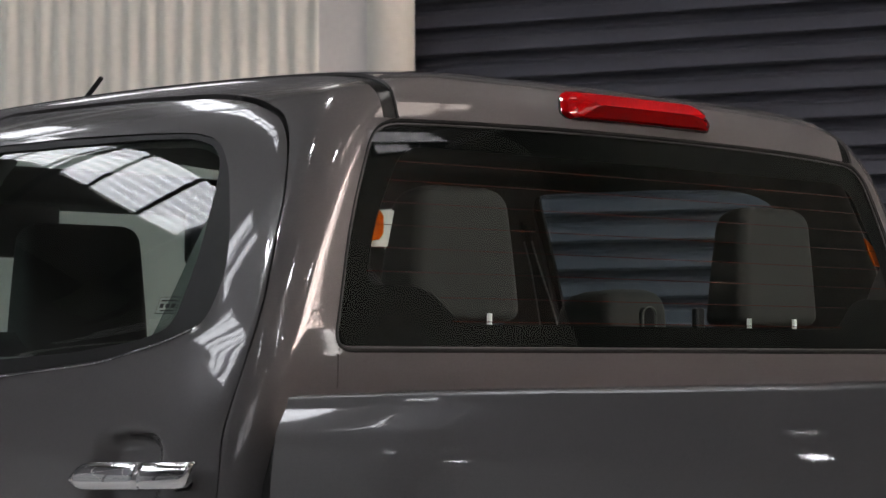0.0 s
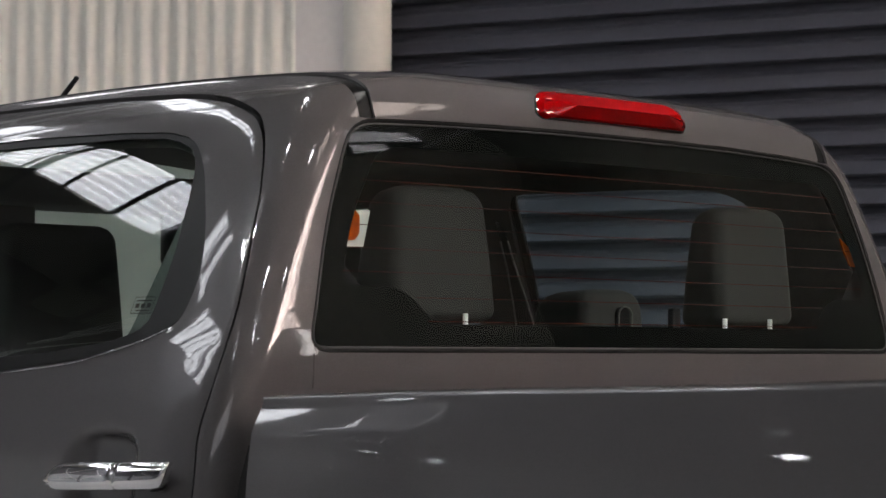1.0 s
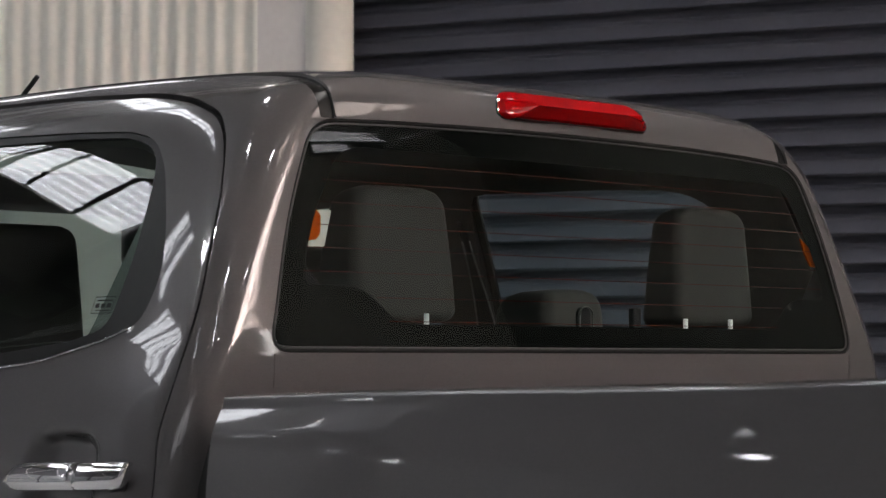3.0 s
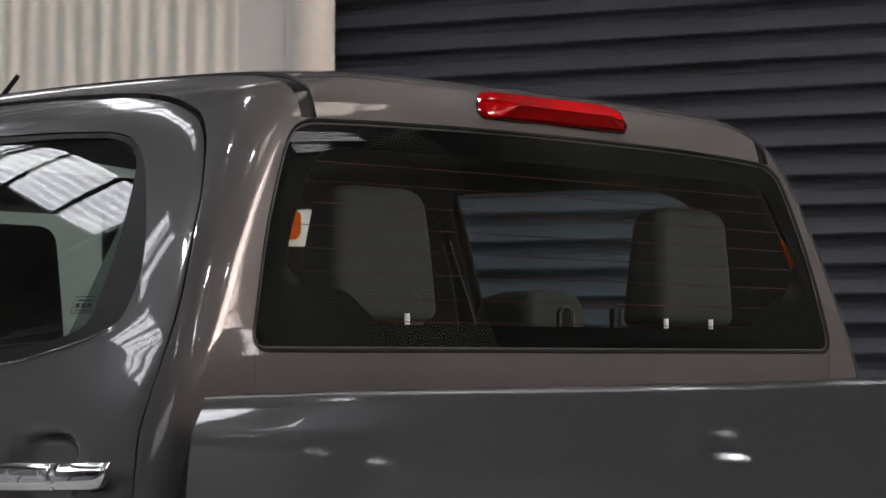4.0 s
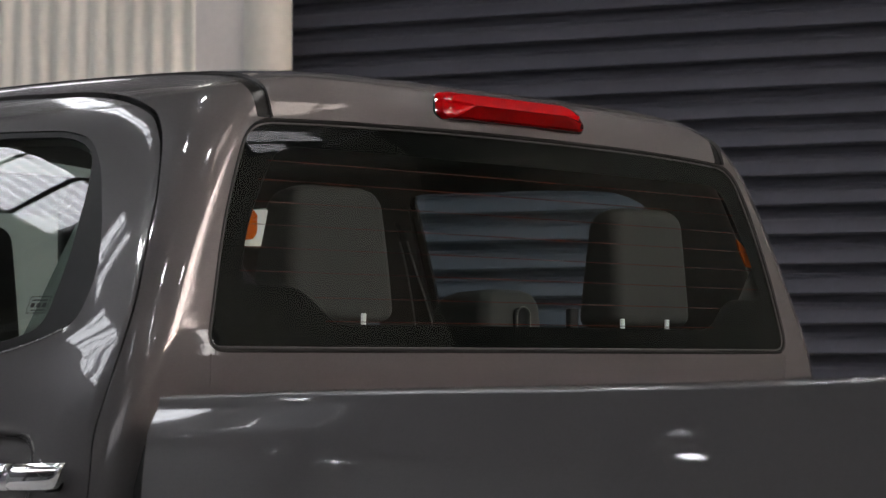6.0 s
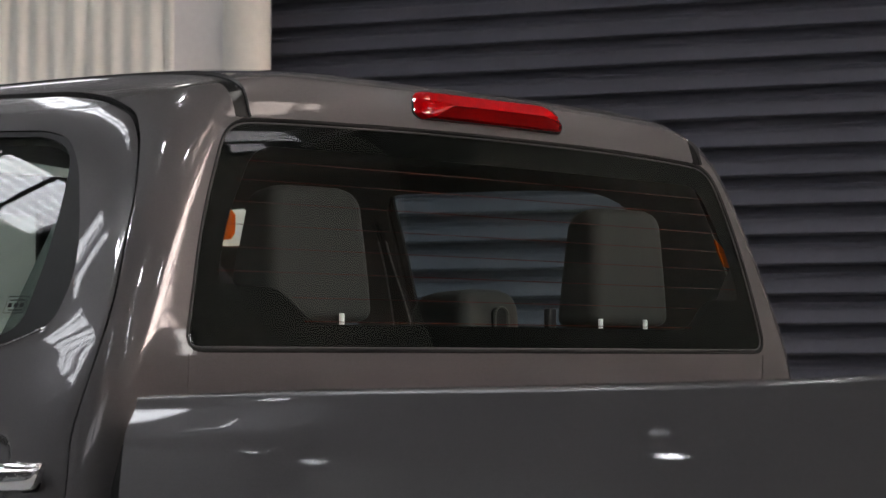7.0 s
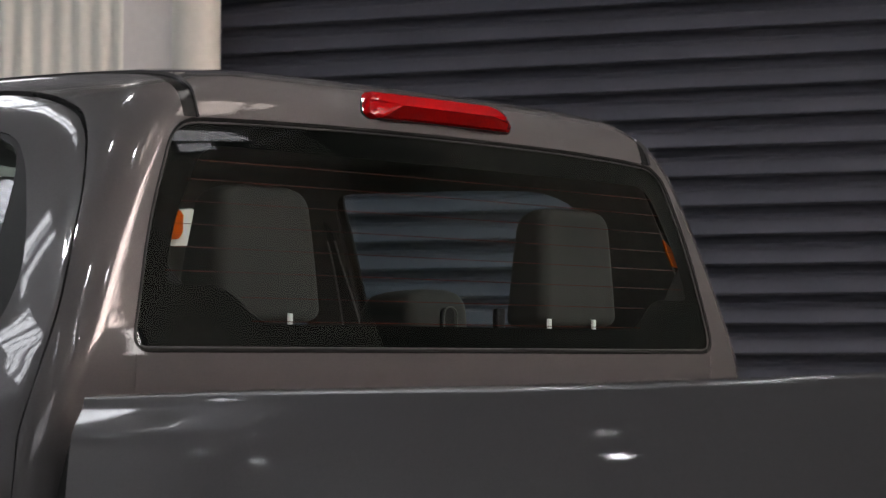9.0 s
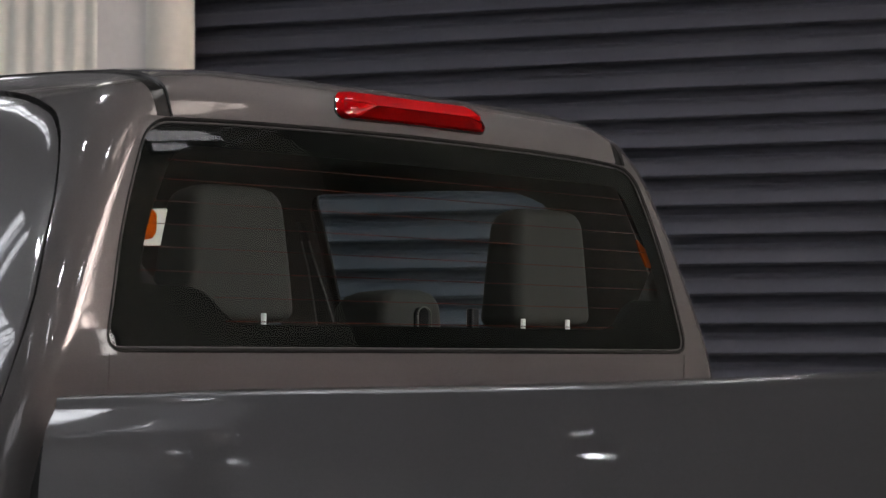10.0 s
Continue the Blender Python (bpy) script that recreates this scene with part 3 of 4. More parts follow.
def rear_at(x, z, out=0.0):
    """The point of the rear skin at (x, z), raised by out."""
    w, zz, yb, rc = level(np.array(half_height(z - 0.002)))
    return Vector((x, yb + 0.030 * (x / w) ** 2 - out, z))


def side_at(y, z, out=0.0, sign=-1):
    w, zz, yb, rc = level(np.array(half_height(z)))
    back = min(max(0.085 + TUCK - y, 0), TUCK)
    return Vector((sign * (w - 0.008 * max(y - 0.235, 0) ** 2 - 0.47 * back ** 2 + out), y, z))


def door_skin(t, s):
    """The cab's skin with the dished hollow behind the door handle."""
    P = cab(t, s)
    r = (((P[..., 1] - 0.296) / 0.092) ** 4 + ((P[..., 2] - 1.122) / 0.074) ** 4) ** 0.25
    f = np.clip((1.0 - r) / 0.36, 0, 1)
    edge = np.clip(1 - inside(DOOR, P[..., 1], P[..., 2]) / 0.012, 0, 1)
    lip = np.clip(1 + inside(WINDOW, P[..., 1], P[..., 2]) / 0.009, 0, 1) * np.clip((1.38 - P[..., 2]) / 0.03, 0, 1)
    P[..., 0] += np.where(P[..., 0] < 0, 1, -1) * (0.026 * f * f * (3 - 2 * f) + 0.003 * edge ** 2 + 0.003 * lip ** 2)
    return P


def sheet(inset):
    return lambda t, s: cab(t, s, inset)


part("cab_body", skin(cab, samples(0, 2), RING, shell_keep, 0.018), PAINT, truck)
DOOR_GAP = 0.0045


def left_door_keep(P):
    top = np.clip((P[..., 2] - 1.60) / 0.08, 0, 1)
    return np.minimum(inside(DOOR, P[..., 1], P[..., 2]) - DOOR_GAP - 0.004 * top, -inside(WINDOW, P[..., 1], P[..., 2]))


def handle(sign, door):
    """Pull grip and lock cap of a chrome door handle."""
    def bar(y0, y1, lab, name):
        bm = bmesh.new()
        rows = []
        for y in np.linspace(y0, y1, 14):
            f = (0.420 - y) / 0.290
            top = np.interp(f, [0, 0.03, 0.10, 0.18, 1.0], [1.122, 1.132, 1.139, 1.142, 1.150])
            bot = np.interp(f, [0, 0.03, 0.08, 0.93, 0.98, 1.0], [1.104, 1.100, 1.0985, 1.110, 1.113, 1.120])
            mid, hh = (top + bot) / 2, (top - bot) / 2
            stand = 0.022 + 0.012 * math.sin(math.pi * min(max(f, 0.02), 0.98))
            sec = [(math.cos(a), math.sin(a)) for a in np.linspace(0, 2 * math.pi, 20, endpoint=False)]
            row = []
            for c, d in sec:
                yy = abs(c) ** 0.7 * (1 if c > 0 else -1)
                zz = abs(d) ** 0.6 * (1 if d > 0 else -1)
                lean = 0.010 * (d < 0) * (f - 0.5)
                row.append(bm.verts.new(side_at(y - 0.027 + lean, mid + hh * zz, stand + 0.008 * yy + 0.003 * (1 - abs(d)), sign)))
            rows.append(row)
        for r0, r1 in zip(rows, rows[1:]):
            for i in range(20):
                bm.faces.new((r0[i], r0[(i + 1) % 20], r1[(i + 1) % 20], r1[i]))
        bm.faces.new(rows[0][::-1])
        bm.faces.new(rows[-1])
        bmesh.ops.recalc_face_normals(bm, faces=bm.faces[:])
        return part(name, bm, CHROME, door, lab)
    bar(0.420, 0.2295, "chrome door handle grip", "handle_grip")
    bar(0.2275, 0.130, "chrome lock cap beside the grip", "handle_cap")
    for y in (0.378, 0.138):
        part("handle_mount", rod(bmesh.new(), side_at(y, 1.118, -0.01, sign), side_at(y, 1.118, 0.022, sign), 0.012, 12), TRIM, door, "black handle mounting")


for sign, lo, hi in ((-1, 0, 0.8), (1, 1.2, 2)):
    part("roof_ditch_moulding", skin(sheet(0.004), samples(lo, hi), RING, lambda P: np.minimum(0.023 - np.abs(np.abs(P[..., 0]) - DITCH + 0.004), P[..., 2] - 1.655)), MOULD, truck, "black plastic roof ditch moulding")
    part("door_seal", skin(sheet(0.022), samples(lo, hi), RING[::2], lambda P: 0.03 - np.abs(inside(DOOR, P[..., 1], P[..., 2]))), RUBBER, truck, "black rubber door seal")
    door = part("rear_door", skin(door_skin, samples(lo, hi), RING, left_door_keep, 0.016), PAINT, truck)
    part("window_surround", skin(sheet(0.003), samples(lo, hi), RING, lambda P: np.minimum(inside(WINDOW, P[..., 1], P[..., 2]) - 0.002, -inside(CLEAR, P[..., 1], P[..., 2])), 0.006), SATIN, door, "satin black window surround")
    part("window", skin(sheet(0.007), samples(lo, hi), RING, lambda P: inside(CLEAR, P[..., 1], P[..., 2]) + 0.006), SIDEGLASS, door, "clear side window glass")
    handle(sign, door)
    # Added metal bead in place of the highlight along the painted sill edge.
    sill = [p for p in WINDOW if p[1] < 1.345 and p[0] < 1.10]
    bm = bmesh.new()
    for (y0, z0), (y1, z1) in zip(sill, sill[1:]):
        if math.hypot(y1 - y0, z1 - z0) > 1e-4:
            rod(bm, side_at(y0, z0 - 0.002, 0.0005, sign), side_at(y1, z1 - 0.002, 0.0005, sign), 0.0018, 10)
    part("sill_highlight", bm, LIP_SHINE, door, "thin metal line standing for the highlight on the window lip")
    door = part("front_door", skin(cab, samples(lo, hi), RING[::2], lambda P: np.minimum(inside(FRONT_DOOR, P[..., 1], P[..., 2]) - 0.005, -inside(FRONT_WINDOW, P[..., 1], P[..., 2])), 0.016), PAINT, truck)
    part("window", skin(sheet(0.007), samples(lo, hi), RING[::2], lambda P: inside(FRONT_WINDOW, P[..., 1], P[..., 2]) + 0.01), SIDEGLASS, door, "clear side window glass")


def lining_keep(P):
    k = np.minimum(-inside(INNER, P[..., 1], P[..., 2]), -inside(INNER_FRONT, P[..., 1], P[..., 2]))
    return np.minimum(k, np.where(P[..., 1] < 0.3, -inside(GLASS, P[..., 0], P[..., 2]), 1))


part("cabin_lining", skin(sheet(0.045), samples(0, 2)[::3], RING[::3], lining_keep), LINER, truck, "dark cabin lining")


def in_glass(P, d=0.0):
    return inside(GLASS, P[..., 0], P[..., 2]) - d


rear_glass = part("rear_window", skin(sheet(0.005), samples(0.5, 1.5), RING, lambda P: in_glass(P, 0.006)), REARGLASS, truck, "dark tinted heated rear window glass")


def outline(poly, inset):
    """The closed outline moved inwards."""
    nxt, prv = np.roll(poly, -1, 0), np.roll(poly, 1, 0)
    d = nxt - prv
    n = np.stack([-d[:, 1], d[:, 0]], -1) / np.maximum(np.linalg.norm(d, axis=1), 1e-9)[:, None]
    if (poly[:, 0] * nxt[:, 1] - nxt[:, 0] * poly[:, 1]).sum() < 0:
        n = -n
    return poly + n * inset


def dense(poly, step=0.012):
    out = []
    for a, b in zip(poly, np.roll(poly, -1, 0)):
        m = max(1, int(np.linalg.norm(b - a) / step))
        if np.linalg.norm(b - a) > 1e-5:
            out += [a + (b - a) * k / m for k in range(m)]
    return np.array(out)


def rim_strip(profile):
    """A bead round the rear glass; profile gives (inset, height over the skin)."""
    bm = bmesh.new()
    base = dense(GLASS)
    rows = [[bm.verts.new(rear_at(x, z, out)) for x, z in outline(base, inset)] for inset, out in profile]
    n = len(base)
    for r0, r1 in zip(rows, rows[1:]):
        for i in range(n):
            bm.faces.new((r0[i], r0[(i + 1) % n], r1[(i + 1) % n], r1[i]))
    bmesh.ops.recalc_face_normals(bm, faces=bm.faces[:])
    return bm


part("window_seal", rim_strip([(-0.004, -0.012), (-0.0005, -0.003), (0.0015, -0.0015), (0.0045, -0.002), (0.0062, -0.0045)]), RUBBER, rear_glass, "black rubber seal")
part("glass_edge", rim_strip([(0.0060, -0.0045), (0.0068, -0.0030), (0.0080, -0.0030), (0.0090, -0.0048)]), EDGE, rear_glass, "thin pale grey glass edge")
part("ceramic_border", skin(sheet(0.0065), samples(0.5, 1.5), RING, lambda P: np.minimum(in_glass(P, 0.0065), -inside(FRIT, P[..., 0], P[..., 2]))), FRITBLACK, rear_glass, "black printed glass border")
for z, half in ((1.598, 0.570), (1.568, 0.592), (1.534, 0.604), (1.499, 0.622), (1.464, 0.632), (1.428, 0.643), (1.390, 0.505), (1.354, 0.485)):
    bm = bmesh.new()
    path = [lambda a, b, x=x, z=z: rear_at(x, z + a, -0.0066 + b) for x in np.linspace(-half, half, 40)]
    strip(bm, [(-0.0006, 0.0), (0.0006, 0.0)], path)
    part("heater_line", bm, WIRE, rear_glass, "thin brown-red heater line")


for sx in (-1, 1):
    bm = bmesh.new()
    strip(bm, [(-0.0016, -0.0002), (-0.001, 0.0014), (0.001, 0.0014), (0.0016, -0.0002)], [lambda a, b, z=z: rear_at(sx * 0.709 + a, z, b) for z in np.linspace(1.255, 1.3035, 10)])
    bmesh.ops.recalc_face_normals(bm, faces=bm.faces[:])
    part("panel_seam", bm, PAINT, truck, "upright panel seam below the rear glass")


def brake_light():
    """High-mounted lamp: a faceted lens with a ridge, in a dark gasket."""
    MID = -0.024
    rim = [(-0.143, 1.7415), (0.152, 1.7415), (0.174, 1.727), (0.184, 1.703), (0.172, 1.6905), (-0.171, 1.6905), (-0.184, 1.700), (-0.170, 1.730)]
    smooth = rounded(rim, 0.012, 4)
    bm = bmesh.new()
    n = len(smooth)
    rows = []
    for k, out in ((1.02, -0.004), (1.0, 0.004), (0.965, 0.012), (0.90, 0.0165)):
        rows.append([bm.verts.new(rear_at(MID + x * k, 1.7165 + (z - 1.7165) * k ** 2, out + (0.004 if z > 1.72 else 0))) for x, z in smooth])
    for r0, r1 in zip(rows, rows[1:]):
        for i in range(n):
            bm.faces.new((r0[i], r0[(i + 1) % n], r1[(i + 1) % n], r1[i]))
    ra, rb = bm.verts.new(rear_at(MID - 0.105, 1.7165, 0.026)), bm.verts.new(rear_at(MID + 0.120, 1.7165, 0.026))
    last = rows[-1]
    for i in range(n):
        a, b = last[i], last[(i + 1) % n]
        ca, cb = (ra if a.co.x < MID else rb), (ra if b.co.x < MID else rb)
        if ca is cb:
            bm.faces.new((a, b, ca))
        else:
            bm.faces.new((a, b, cb, ca))
    bmesh.ops.recalc_face_normals(bm, faces=bm.faces[:])
    bm.normal_update()
    for f in bm.faces:
        if f.calc_center_median().z < 1.713 and f.calc_center_median().x > MID - 0.12:
            f.material_index = 1
    lens = part("brake_light", bm, RED, truck, "red high-mounted brake light", smooth=False)
    lens.data.materials.append(DARKRED)
    bm = bmesh.new()
    ring = [[bm.verts.new(rear_at(MID + x * k, 1.7165 + (z - 1.7165) * (k * 1.02), o)) for x, z in smooth] for k, o in ((0.99, 0.002), (1.025, 0.002), (1.03, -0.003))]
    for r0, r1 in zip(ring, ring[1:]):
        for i in range(n):
            bm.faces.new((r0[i], r0[(i + 1) % n], r1[(i + 1) % n], r1[i]))
    part("gasket", bm, RUBBER, lens, "black lamp gasket")
    return lens


brake_light()

# windscreen and bonnet close the cab's front
def screen_row(z, n=25):
    w, zz, yb, rc = level(np.array(half_height(z)))
    y = float(front_edge(z))
    return [Vector((x * (w - 0.008 * (y - 0.1) ** 2), y + 0.16 * (1 - x * x), z + 0.03 * (z > 1.6))) for x in np.linspace(-1, 1, n)]


bm = bmesh.new()
rows = [[bm.verts.new(p) for p in screen_row(z)] for z in np.linspace(1.24, 1.735, 14)]
for r0, r1 in zip(rows, rows[1:]):
    for i in range(24):
        bm.faces.new((r0[i], r0[i + 1], r1[i + 1], r1[i]))
part("windscreen", bm, SCREENGLASS, truck, "tinted windscreen glass")
bm = bmesh.new()
rows = []
for f in np.linspace(0, 1, 16):
    y, h, w = 2.48 + 1.25 * f, 1.22 - 0.16 * f ** 2, 0.86 - 0.10 * f ** 3
    rows.append([bm.verts.new((w * x, y + 0.12 * (1 - x * x) * f, max(0.45, h - 0.16 * abs(x) ** 6 - (0.55 if abs(x) > 0.999 else 0)))) for x in np.linspace(-1, 1, 31)])
for r0, r1 in zip(rows, rows[1:]):
    for i in range(30):
        bm.faces.new((r0[i], r0[i + 1], r1[i + 1], r1[i]))
end = [bm.verts.new((v.co.x, v.co.y, 0.45)) for v in rows[-1]]
for i in range(30):
    bm.faces.new((rows[-1][i], rows[-1][i + 1], end[i + 1], end[i]))
part("bonnet", bm, PAINT, truck)


def wheel(x, y):
    bm = bmesh.new()
    sec = [(0.20, -0.11), (0.33, -0.125), (0.365, -0.10), (0.372, -0.05), (0.372, 0.05), (0.365, 0.10), (0.33, 0.125), (0.20, 0.11)]
    path = [lambda r, b, a=a: (x + b, y + r * math.cos(a), 0.372 + r * math.sin(a)) for a in np.linspace(0, 2 * math.pi, 41)]
    strip(bm, sec, path)
    w = part("wheel", bm, RUBBER, truck, "black tyre")
    bm = bmesh.new()
    rod(bm, (x - 0.08, y, 0.372), (x + 0.08, y, 0.372), 0.215, 32)
    part("rim", bm, GREYSTEEL, w, "silver wheel rim")


for x in (-0.76, 0.76):
    for y in (-0.62, 2.95):
        wheel(x, y)

# printed marking in the rear corner of the side window: a frame and bars
def marking(door):
    bars = [(0.268, 0.3205, 1.3905, 1.3915), (0.268, 0.3205, 1.3655, 1.3665), (0.268, 0.269, 1.3665, 1.3905), (0.3195, 0.3205, 1.3665, 1.3905),
            (0.274, 0.314, 1.3845, 1.3865), (0.274, 0.284, 1.3745, 1.3810), (0.289, 0.299, 1.3745, 1.3810), (0.304, 0.314, 1.3745, 1.3810), (0.274, 0.310, 1.3695, 1.3710)]
    bm = bmesh.new()
    for y0, y1, z0, z1 in bars:
        bm.faces.new([bm.verts.new(side_at(y, z, -0.0055)) for y, z in ((y0, z0), (y0, z1), (y1, z1), (y1, z0))])
    part("glass_marking", bm, SATIN, door, "small dark printed glass marking", smooth=False)


marking(next(o for o in truck.children if o.name.startswith("rear_door")))

# aerial on the roof
bm = bmesh.new()
rod(bm, (-0.30, 1.34, 1.805), (-0.30, 1.254, 1.862), 0.006, 12, 0.005)
rod(bm, (-0.30, 1.36, 1.79), (-0.30, 1.325, 1.815), 0.020, 16, 0.009)
part("aerial", bm, TRIM, truck, "short black roof aerial")


# ---------------------------------------------------------------- cabin
def cushion(bm, w0, w1, h, d, r, m):
    """A padded block, wider at its foot, with round edges."""
    nu, rows = 28, []
    for v in np.linspace(-1, 1, 15):
        z = h * (v + 1) / 2
        sq = (1 - abs(v) ** 5) ** 0.35
        ww = (w0 + (w1 - w0) * (v + 1) / 2) / 2 * (0.80 + 0.20 * sq)
        dd = d / 2 * (0.45 + 0.55 * sq)
        row = []
        for a in np.linspace(0, 2 * math.pi, nu, endpoint=False):
            c, q = math.cos(a), math.sin(a)
            row.append(bm.verts.new(m @ Vector((ww * abs(c) ** 0.45 * (1 if c > 0 else -1), dd * abs(q) ** 0.6 * (1 if q > 0 else -1), z))))
        rows.append(row)
    for r0, r1 in zip(rows, rows[1:]):
        for i in range(nu):
            bm.faces.new((r0[i], r0[(i + 1) % nu], r1[(i + 1) % nu], r1[i]))
    bm.faces.new(rows[0][::-1])
    bm.faces.new(rows[-1])
    return bm


def seat_back(x, y, w, top, bottom, name, tilt=-10):
    bm = cushion(bmesh.new(), w, w * 0.92, top - bottom, 0.14, 0.05, pose(x, y, bottom, tilt))
    return part(name, bm, SEAT, truck, "dark grey cloth seat")


def padded(w0, w1, h, d0, d1, r, rt):
    """A headrest pad: flat back face at y = 0, upright rounded corners, softly closed top and foot."""
    bm, rows = bmesh.new(), []
    for z in np.concatenate([np.linspace(0, rt, 6), np.linspace(rt, h - 1.6 * rt, 7)[1:-1], h - 1.6 * rt * np.cos(np.linspace(0, math.pi / 2, 9)) ** 1.0 * 1.0]):
        f = z / h
        low, high = max(0.0, 1 - z / rt), max(0.0, 1 - (h - z) / (1.6 * rt))
        inset = rt * (1 - math.sqrt(max(0.0, 1 - low ** 2))) + 1.6 * rt * (1 - math.sqrt(max(0.0, 1 - high ** 2))) * 0.8
        w, d = w0 + (w1 - w0) * f ** 1.5 - 2 * inset, d0 + (d1 - d0) * f - 1.2 * inset
        c = min(r, 0.45 * w, 0.45 * d)
        row = []
        for qx, qy, a0 in ((1, 0, -90), (1, 1, 0), (-1, 1, 90), (-1, 0, 180)):
            for a in np.radians(np.linspace(a0, a0 + 90, 7)):
                row.append(bm.verts.new((qx * (w / 2 - c) + c * math.cos(a), 0.5 * inset + (d - c if qy else c) + c * math.sin(a), z)))
        rows.append(row)
    n = len(rows[0])
    for r0, r1 in zip(rows, rows[1:]):
        for i in range(n):
            bm.faces.new((r0[i], r0[(i + 1) % n], r1[(i + 1) % n], r1[i]))
    bm.faces.new(rows[0][::-1])
    bm.faces.new(rows[-1])
    return bm


def headrest(x, y, z0, z1, w0, w1, d, posts, taper=0.7):
    bm = padded(w0, w1, z1 - z0, d, d * taper, 0.024, 0.022)
    bmesh.ops.transform(bm, matrix=pose(x, y - 0.05, z0, -3), verts=bm.verts[:])
    rest = part("headrest", bm, SEAT, truck, "grey cloth headrest")
    for px in posts:
        bm = bmesh.new()
        rod(bm, (x + px - 0.018, y - 0.052, z0 - 0.10), (x + px - 0.018, y - 0.052, z0 + 0.012), 0.0045, 12)
        part("headrest_post", bm, PAPER, rest, "white headrest post sleeve")


seat_back(-0.38, 0.22, 0.62, 1.325, 0.85, "rear_seat")
seat_back(0.38, 0.22, 0.62, 1.325, 0.85, "rear_seat")
headrest(-0.383, 0.125, 1.357, 1.572, 0.232, 0.190, 0.115, (0.053, -0.077))
headrest(0.396, 0.125, 1.357, 1.573, 0.222, 0.196, 0.105, (-0.083, 0.045))
headrest(0.026, 0.138, 1.335, 1.417, 0.160, 0.145, 0.14, (-0.03, 0.03), 0.9)
for x in (-0.38, 0.38):
    seat_back(x, 1.16, 0.52, 1.36, 0.75, "front_seat", -14)
    headrest(x * 0.876, 1.28, 1.27, 1.566, 0.297, 0.262, 0.10, (-0.06, 0.06))
    bm = cushion(bmesh.new(), 0.52, 0.50, 0.16, 0.55, 0.05, pose(x, 1.50, 0.72))
    part("seat_cushion", bm, SEAT, truck, "dark grey cloth seat cushion")
bm = bmesh.new()
box(bm, -0.72, 2.05, 0.75, 0.72, 2.42, 1.18, 0.05)
part("dashboard", bm, LINER, truck, "dark dashboard")
bm = bmesh.new()
box(bm, -0.60, 1.50, 1.625, 0.60, 1.72, 1.70, 0.02)
part("windscreen_header", bm, LINER, truck, "dark header trim above the windscreen")
for x in (-0.36, 0.36):
    bm = bmesh.new()
    box(bm, x - 0.19, 1.60, 1.512, x + 0.19, 1.625, 1.66, 0.01)
    part("sun_visor", bm, LINER, truck, "dark folded sun visor")
bm = bmesh.new()
box(bm, -0.82, 0.05, 0.50, 0.82, 2.4, 0.58)
part("cabin_floor", bm, LINER, truck, "dark cabin floor")
def belt_on_pillar(bm):
    """Webbing with paler woven edges, hanging on the right middle pillar."""
    zs = np.linspace(1.60, 1.20, 28)
    fore = np.interp(zs, [1.20, 1.374, 1.42, 1.4975, 1.56, 1.60], [0.925, 0.946, 0.955, 0.974, 0.996, 1.012])
    aft = np.interp(zs, [1.20, 1.431, 1.466, 1.519, 1.573, 1.592, 1.60], [0.824, 0.916, 0.933, 0.957, 0.978, 0.990, 1.000])
    rows = [[bm.verts.new(((0.640 + 0.006 * k * (2 - k)), a + (b - a) * k / 2, z)) for k in range(3)] for z, a, b in zip(zs, aft, fore)]
    for r0, r1 in zip(rows, rows[1:]):
        for k in range(2):
            bm.faces.new((r0[k], r0[k + 1], r1[k + 1], r1[k]))
    belt = part("seat_belt", bm, WEBBING, truck, "dark grey seat belt webbing")
    for line in (fore, aft):
        bm = bmesh.new()
        for k in range(3, 27):
            rod(bm, (0.639, line[k], zs[k]), (0.639, line[k + 1], zs[k + 1]), 0.0022, 6)
        part("belt_edge", bm, BELT, belt, "paler woven belt edge")


belt_on_pillar(bmesh.new())
for sign in (-1, 1):
    bm = bmesh.new()
    tag = rounded([(0.602, 1.5225), (0.594, 1.513), (0.598, 1.486), (0.607, 1.476), (0.640, 1.472), (0.640, 1.523)] if sign < 0 else [(0.606, 1.524), (0.612, 1.500), (0.628, 1.472), (0.645, 1.470), (0.634, 1.505)], 0.002, 3)
    vs = [bm.verts.new(rear_at(sign * x, z, -0.014)) for x, z in tag]
    bm.faces.new(vs)
    got = bmesh.ops.extrude_face_region(bm, geom=bm.faces[:])
    bmesh.ops.translate(bm, vec=(0, 0.004, 0), verts=[v for v in got["geom"] if isinstance(v, bmesh.types.BMVert)])
    bmesh.ops.recalc_face_normals(bm, faces=bm.faces[:])
    part("orange_tag", bm, ORANGE, truck, "orange tag behind the rear glass", smooth=False)
bm = bmesh.new()
vs = [bm.verts.new(rear_at(x, z, -0.022)) for x, z in ((-0.63, 1.519), (-0.566, 1.5225), (-0.586, 1.4668), (-0.64, 1.464))]
bm.faces.new(vs)
part("paper_tag", bm, TAGPAPER, truck, "white paper tag behind the rear glass", smooth=False)

part("belt_guide", box(bmesh.new(), 0.214, 0.125, 1.30, 0.236, 0.14, 1.388, 0.004), TRIM, truck, "black plastic belt guide")
bm = bmesh.new()
arch = [(0.022, 1.335), (0.022, 1.372)] + [(0.0385 - 0.0165 * math.cos(a), 1.372 + 0.014 * math.sin(a)) for a in np.linspace(0.3, math.pi - 0.3, 8)] + [(0.055, 1.372), (0.055, 1.335)]
for (x0, z0), (x1, z1) in zip(arch, arch[1:]):
    rod(bm, (x0, 0.080, z0), (x1, 0.080, z1), 0.0015, 8)
part("headrest_bow", bm, LINER, truck, "thin grey steel headrest bow")
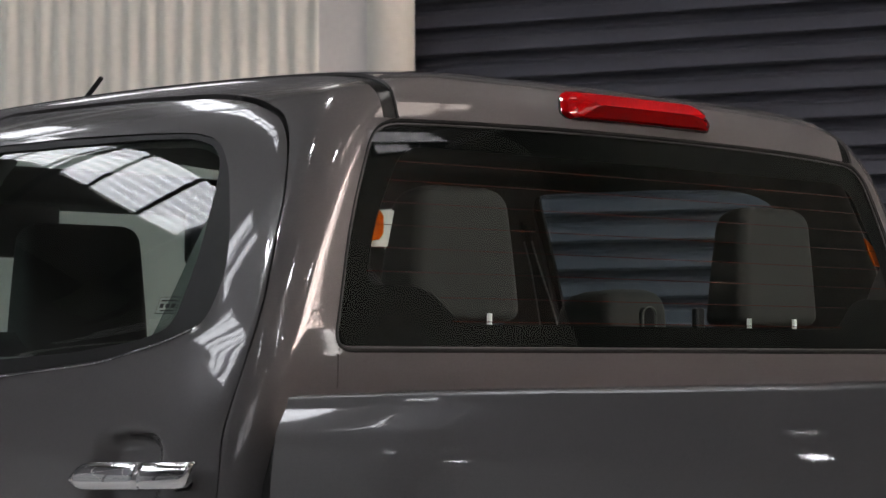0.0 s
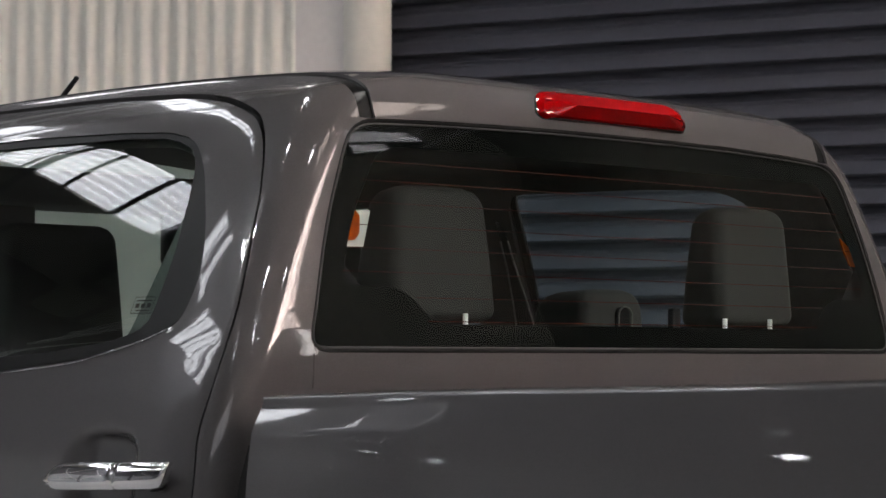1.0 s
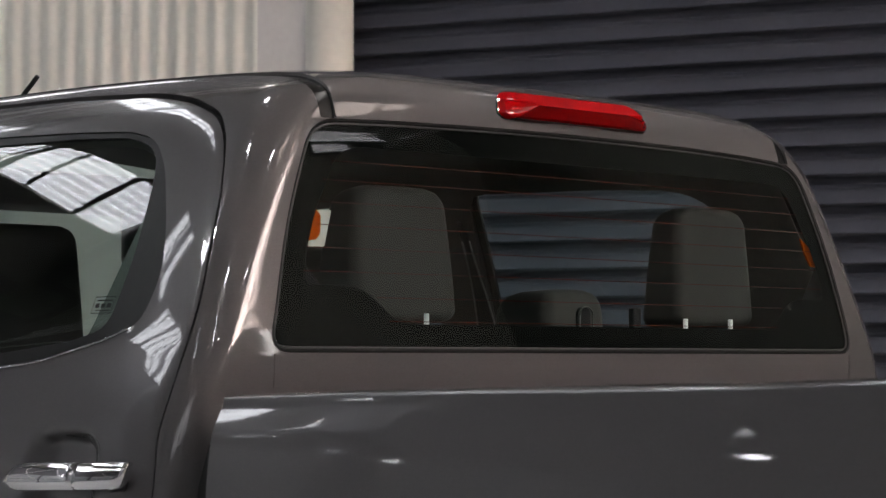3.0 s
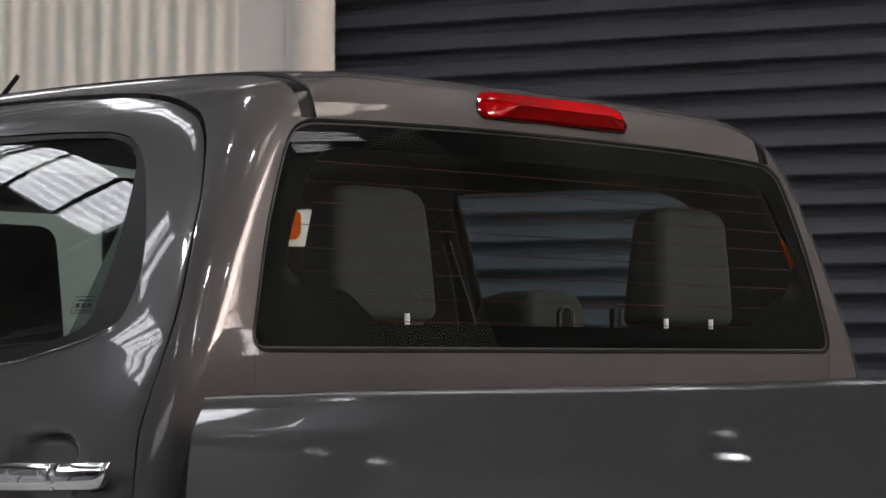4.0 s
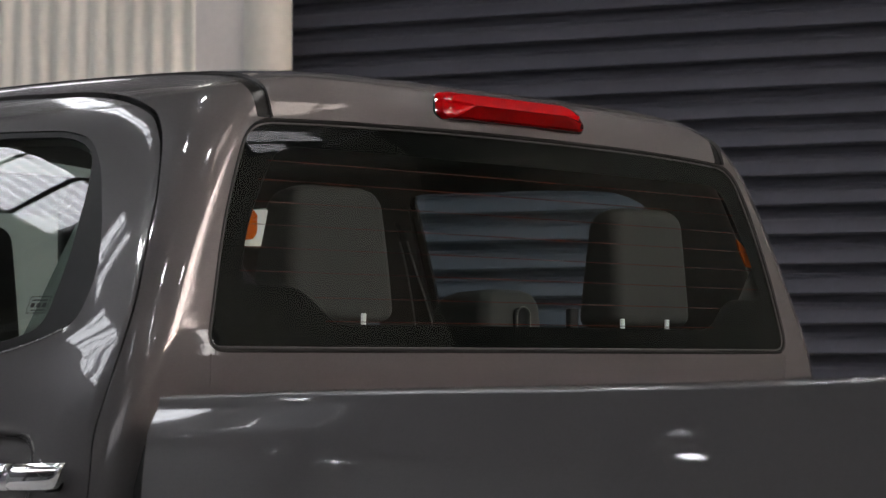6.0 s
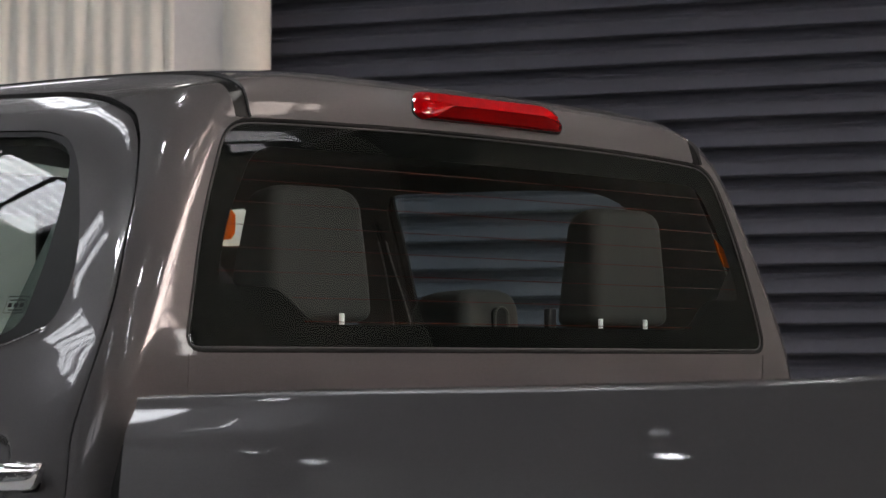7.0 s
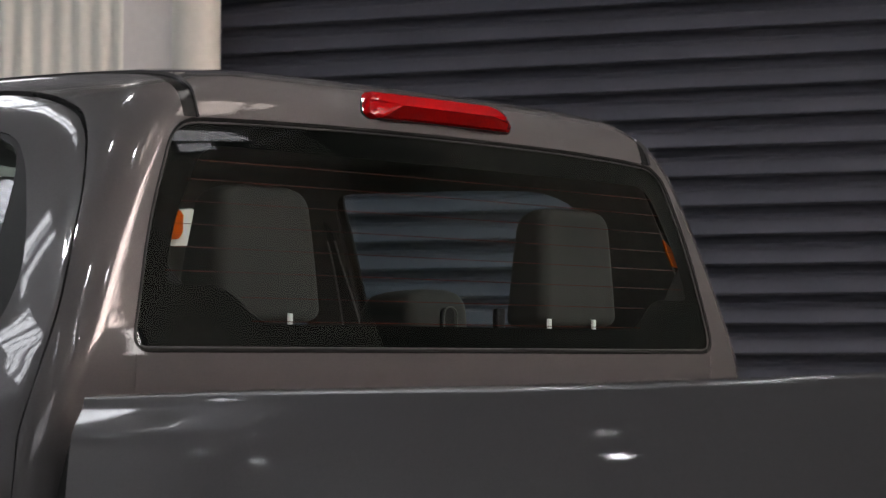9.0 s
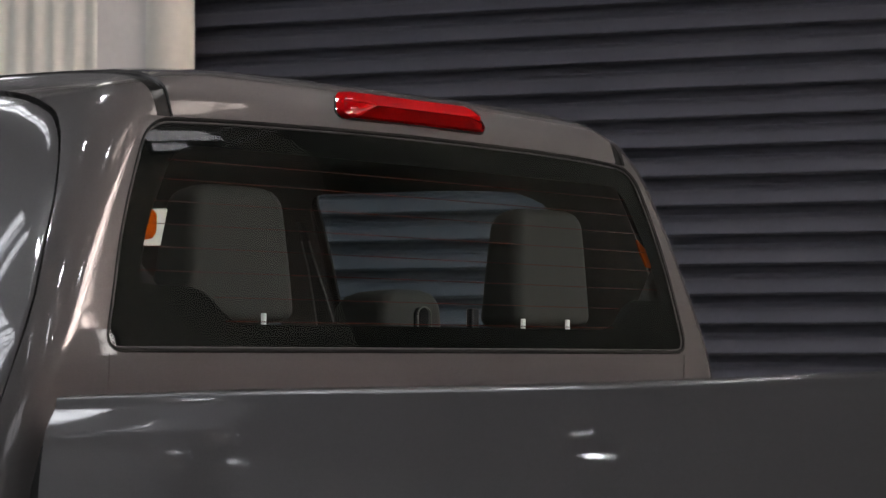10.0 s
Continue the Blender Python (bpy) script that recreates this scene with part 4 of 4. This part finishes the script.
# No hollow is cut; a solid black piece gives the recess its darkness.
bm = bmesh.new()
bm.faces.new([bm.verts.new((x, 0.086, z)) for x, z in arch])
got = bmesh.ops.extrude_face_region(bm, geom=bm.faces[:])
bmesh.ops.translate(bm, vec=(0, 0.01, 0), verts=[v for v in got["geom"] if isinstance(v, bmesh.types.BMVert)])
bmesh.ops.recalc_face_normals(bm, faces=bm.faces[:])
part("recess_shade", bm, RUBBER, truck, "black piece standing for the dark recess of the middle headrest", smooth=False)

# ---------------------------------------------------------------- the load bed
def rail_top(y):
    """Height of the rail, which sags a little along the bed."""
    return 1.2450 - 0.0345 * (y + 0.052) - 0.0078 * math.exp(-((y + 1.05) / 0.48) ** 2)


def lean(b):
    """The rail's upper edge leans in more towards the cab."""
    u = max(0.0, min(0.035, b + 0.05))
    return 0.343 * u + 1.0 * u * u


def bed_half(sign):
    bm = bmesh.new()
    sec = [(-0.75, -0.45), (-0.75, -0.07), (-0.80, -0.024), (-0.852, -0.002), (-0.860, -0.0003), (-0.8652, -0.0004), (-0.8672, -0.0010), (-0.8686, -0.0022), (-0.8695, -0.0040), (-0.8700, -0.0062), (-0.8704, -0.0088)]
    x, u = 0.8707, 0.0118
    while u < 0.32:
        sec.append((-x, -u))
        x, u = x + 0.004 * 0.166 / (1 + ((u + 0.002) / 0.13) ** 2.6), u + 0.004
    sec += [(-0.890, -0.45), (-0.875, -0.6), (-0.86, -0.72)]
    path = []
    for t in np.linspace(0, 1, 60):
        y = -0.052 - 1.56 * t
        top = rail_top(y)
        g = math.exp(-((1.56 * t) / 0.28) ** 2)
        path.append(lambda a, b, y=y, top=top, g=g: (-sign * (a + g * lean(b)), y, top + b))
    strip(bm, sec, path)
    bmesh.ops.recalc_face_normals(bm, faces=bm.faces[:])
    return bm


part("bed_side", bed_half(-1), PAINT, truck)
part("bed_side", bed_half(1), PAINT, truck)
for sign in (-1, 1):
    bm = bmesh.new()
    cap = [(0.785, -0.050), (0.792, -0.020), (0.803, -0.004), (0.815, 0.0008), (0.848, 0.0012), (0.8545, 0.0008), (0.8565, -0.0015)]
    strip(bm, cap, [lambda a, b, y=y: (sign * (a - 0.013 * math.exp(-((y + 0.052) / 0.28) ** 2)), y, rail_top(y) + b) for y in np.linspace(-0.06, -1.60, 50)])
    bmesh.ops.recalc_face_normals(bm, faces=bm.faces[:])
    part("rail_cap", bm, SATIN, truck, "satin black plastic bed rail cap")
bm = bmesh.new()
box(bm, -0.85, -0.075, 0.6, 0.85, -0.055, 1.20)
part("bed_front", bm, PAINT, truck, smooth=False)
# Black block put into the open cab-bed gap to stand for its shade.
bm = bmesh.new()
edge = [(-0.054, 0.45), (0.012, 0.45), (0.008, 1.02), (-0.012, 1.12), (-0.034, 1.175), (-0.054, 1.20)]
bm.faces.new([bm.verts.new((-0.868, y, z)) for y, z in edge])
got = bmesh.ops.extrude_face_region(bm, geom=bm.faces[:])
bmesh.ops.translate(bm, vec=(1.736, 0, 0), verts=[v for v in got["geom"] if isinstance(v, bmesh.types.BMVert)])
bmesh.ops.recalc_face_normals(bm, faces=bm.faces[:])
part("gap_shade", bm, RUBBER, truck, "black piece put in for the shade between cab and bed", smooth=False)
bm = bmesh.new()
box(bm, -0.86, -1.66, 0.6, 0.86, -1.612, 1.28, 0.01)
part("tailgate", bm, PAINT, truck, smooth=False)
bm = bmesh.new()
box(bm, -0.76, -1.61, 0.76, 0.76, -0.076, 0.80)
part("bed_floor", bm, TRIM, truck, smooth=False)
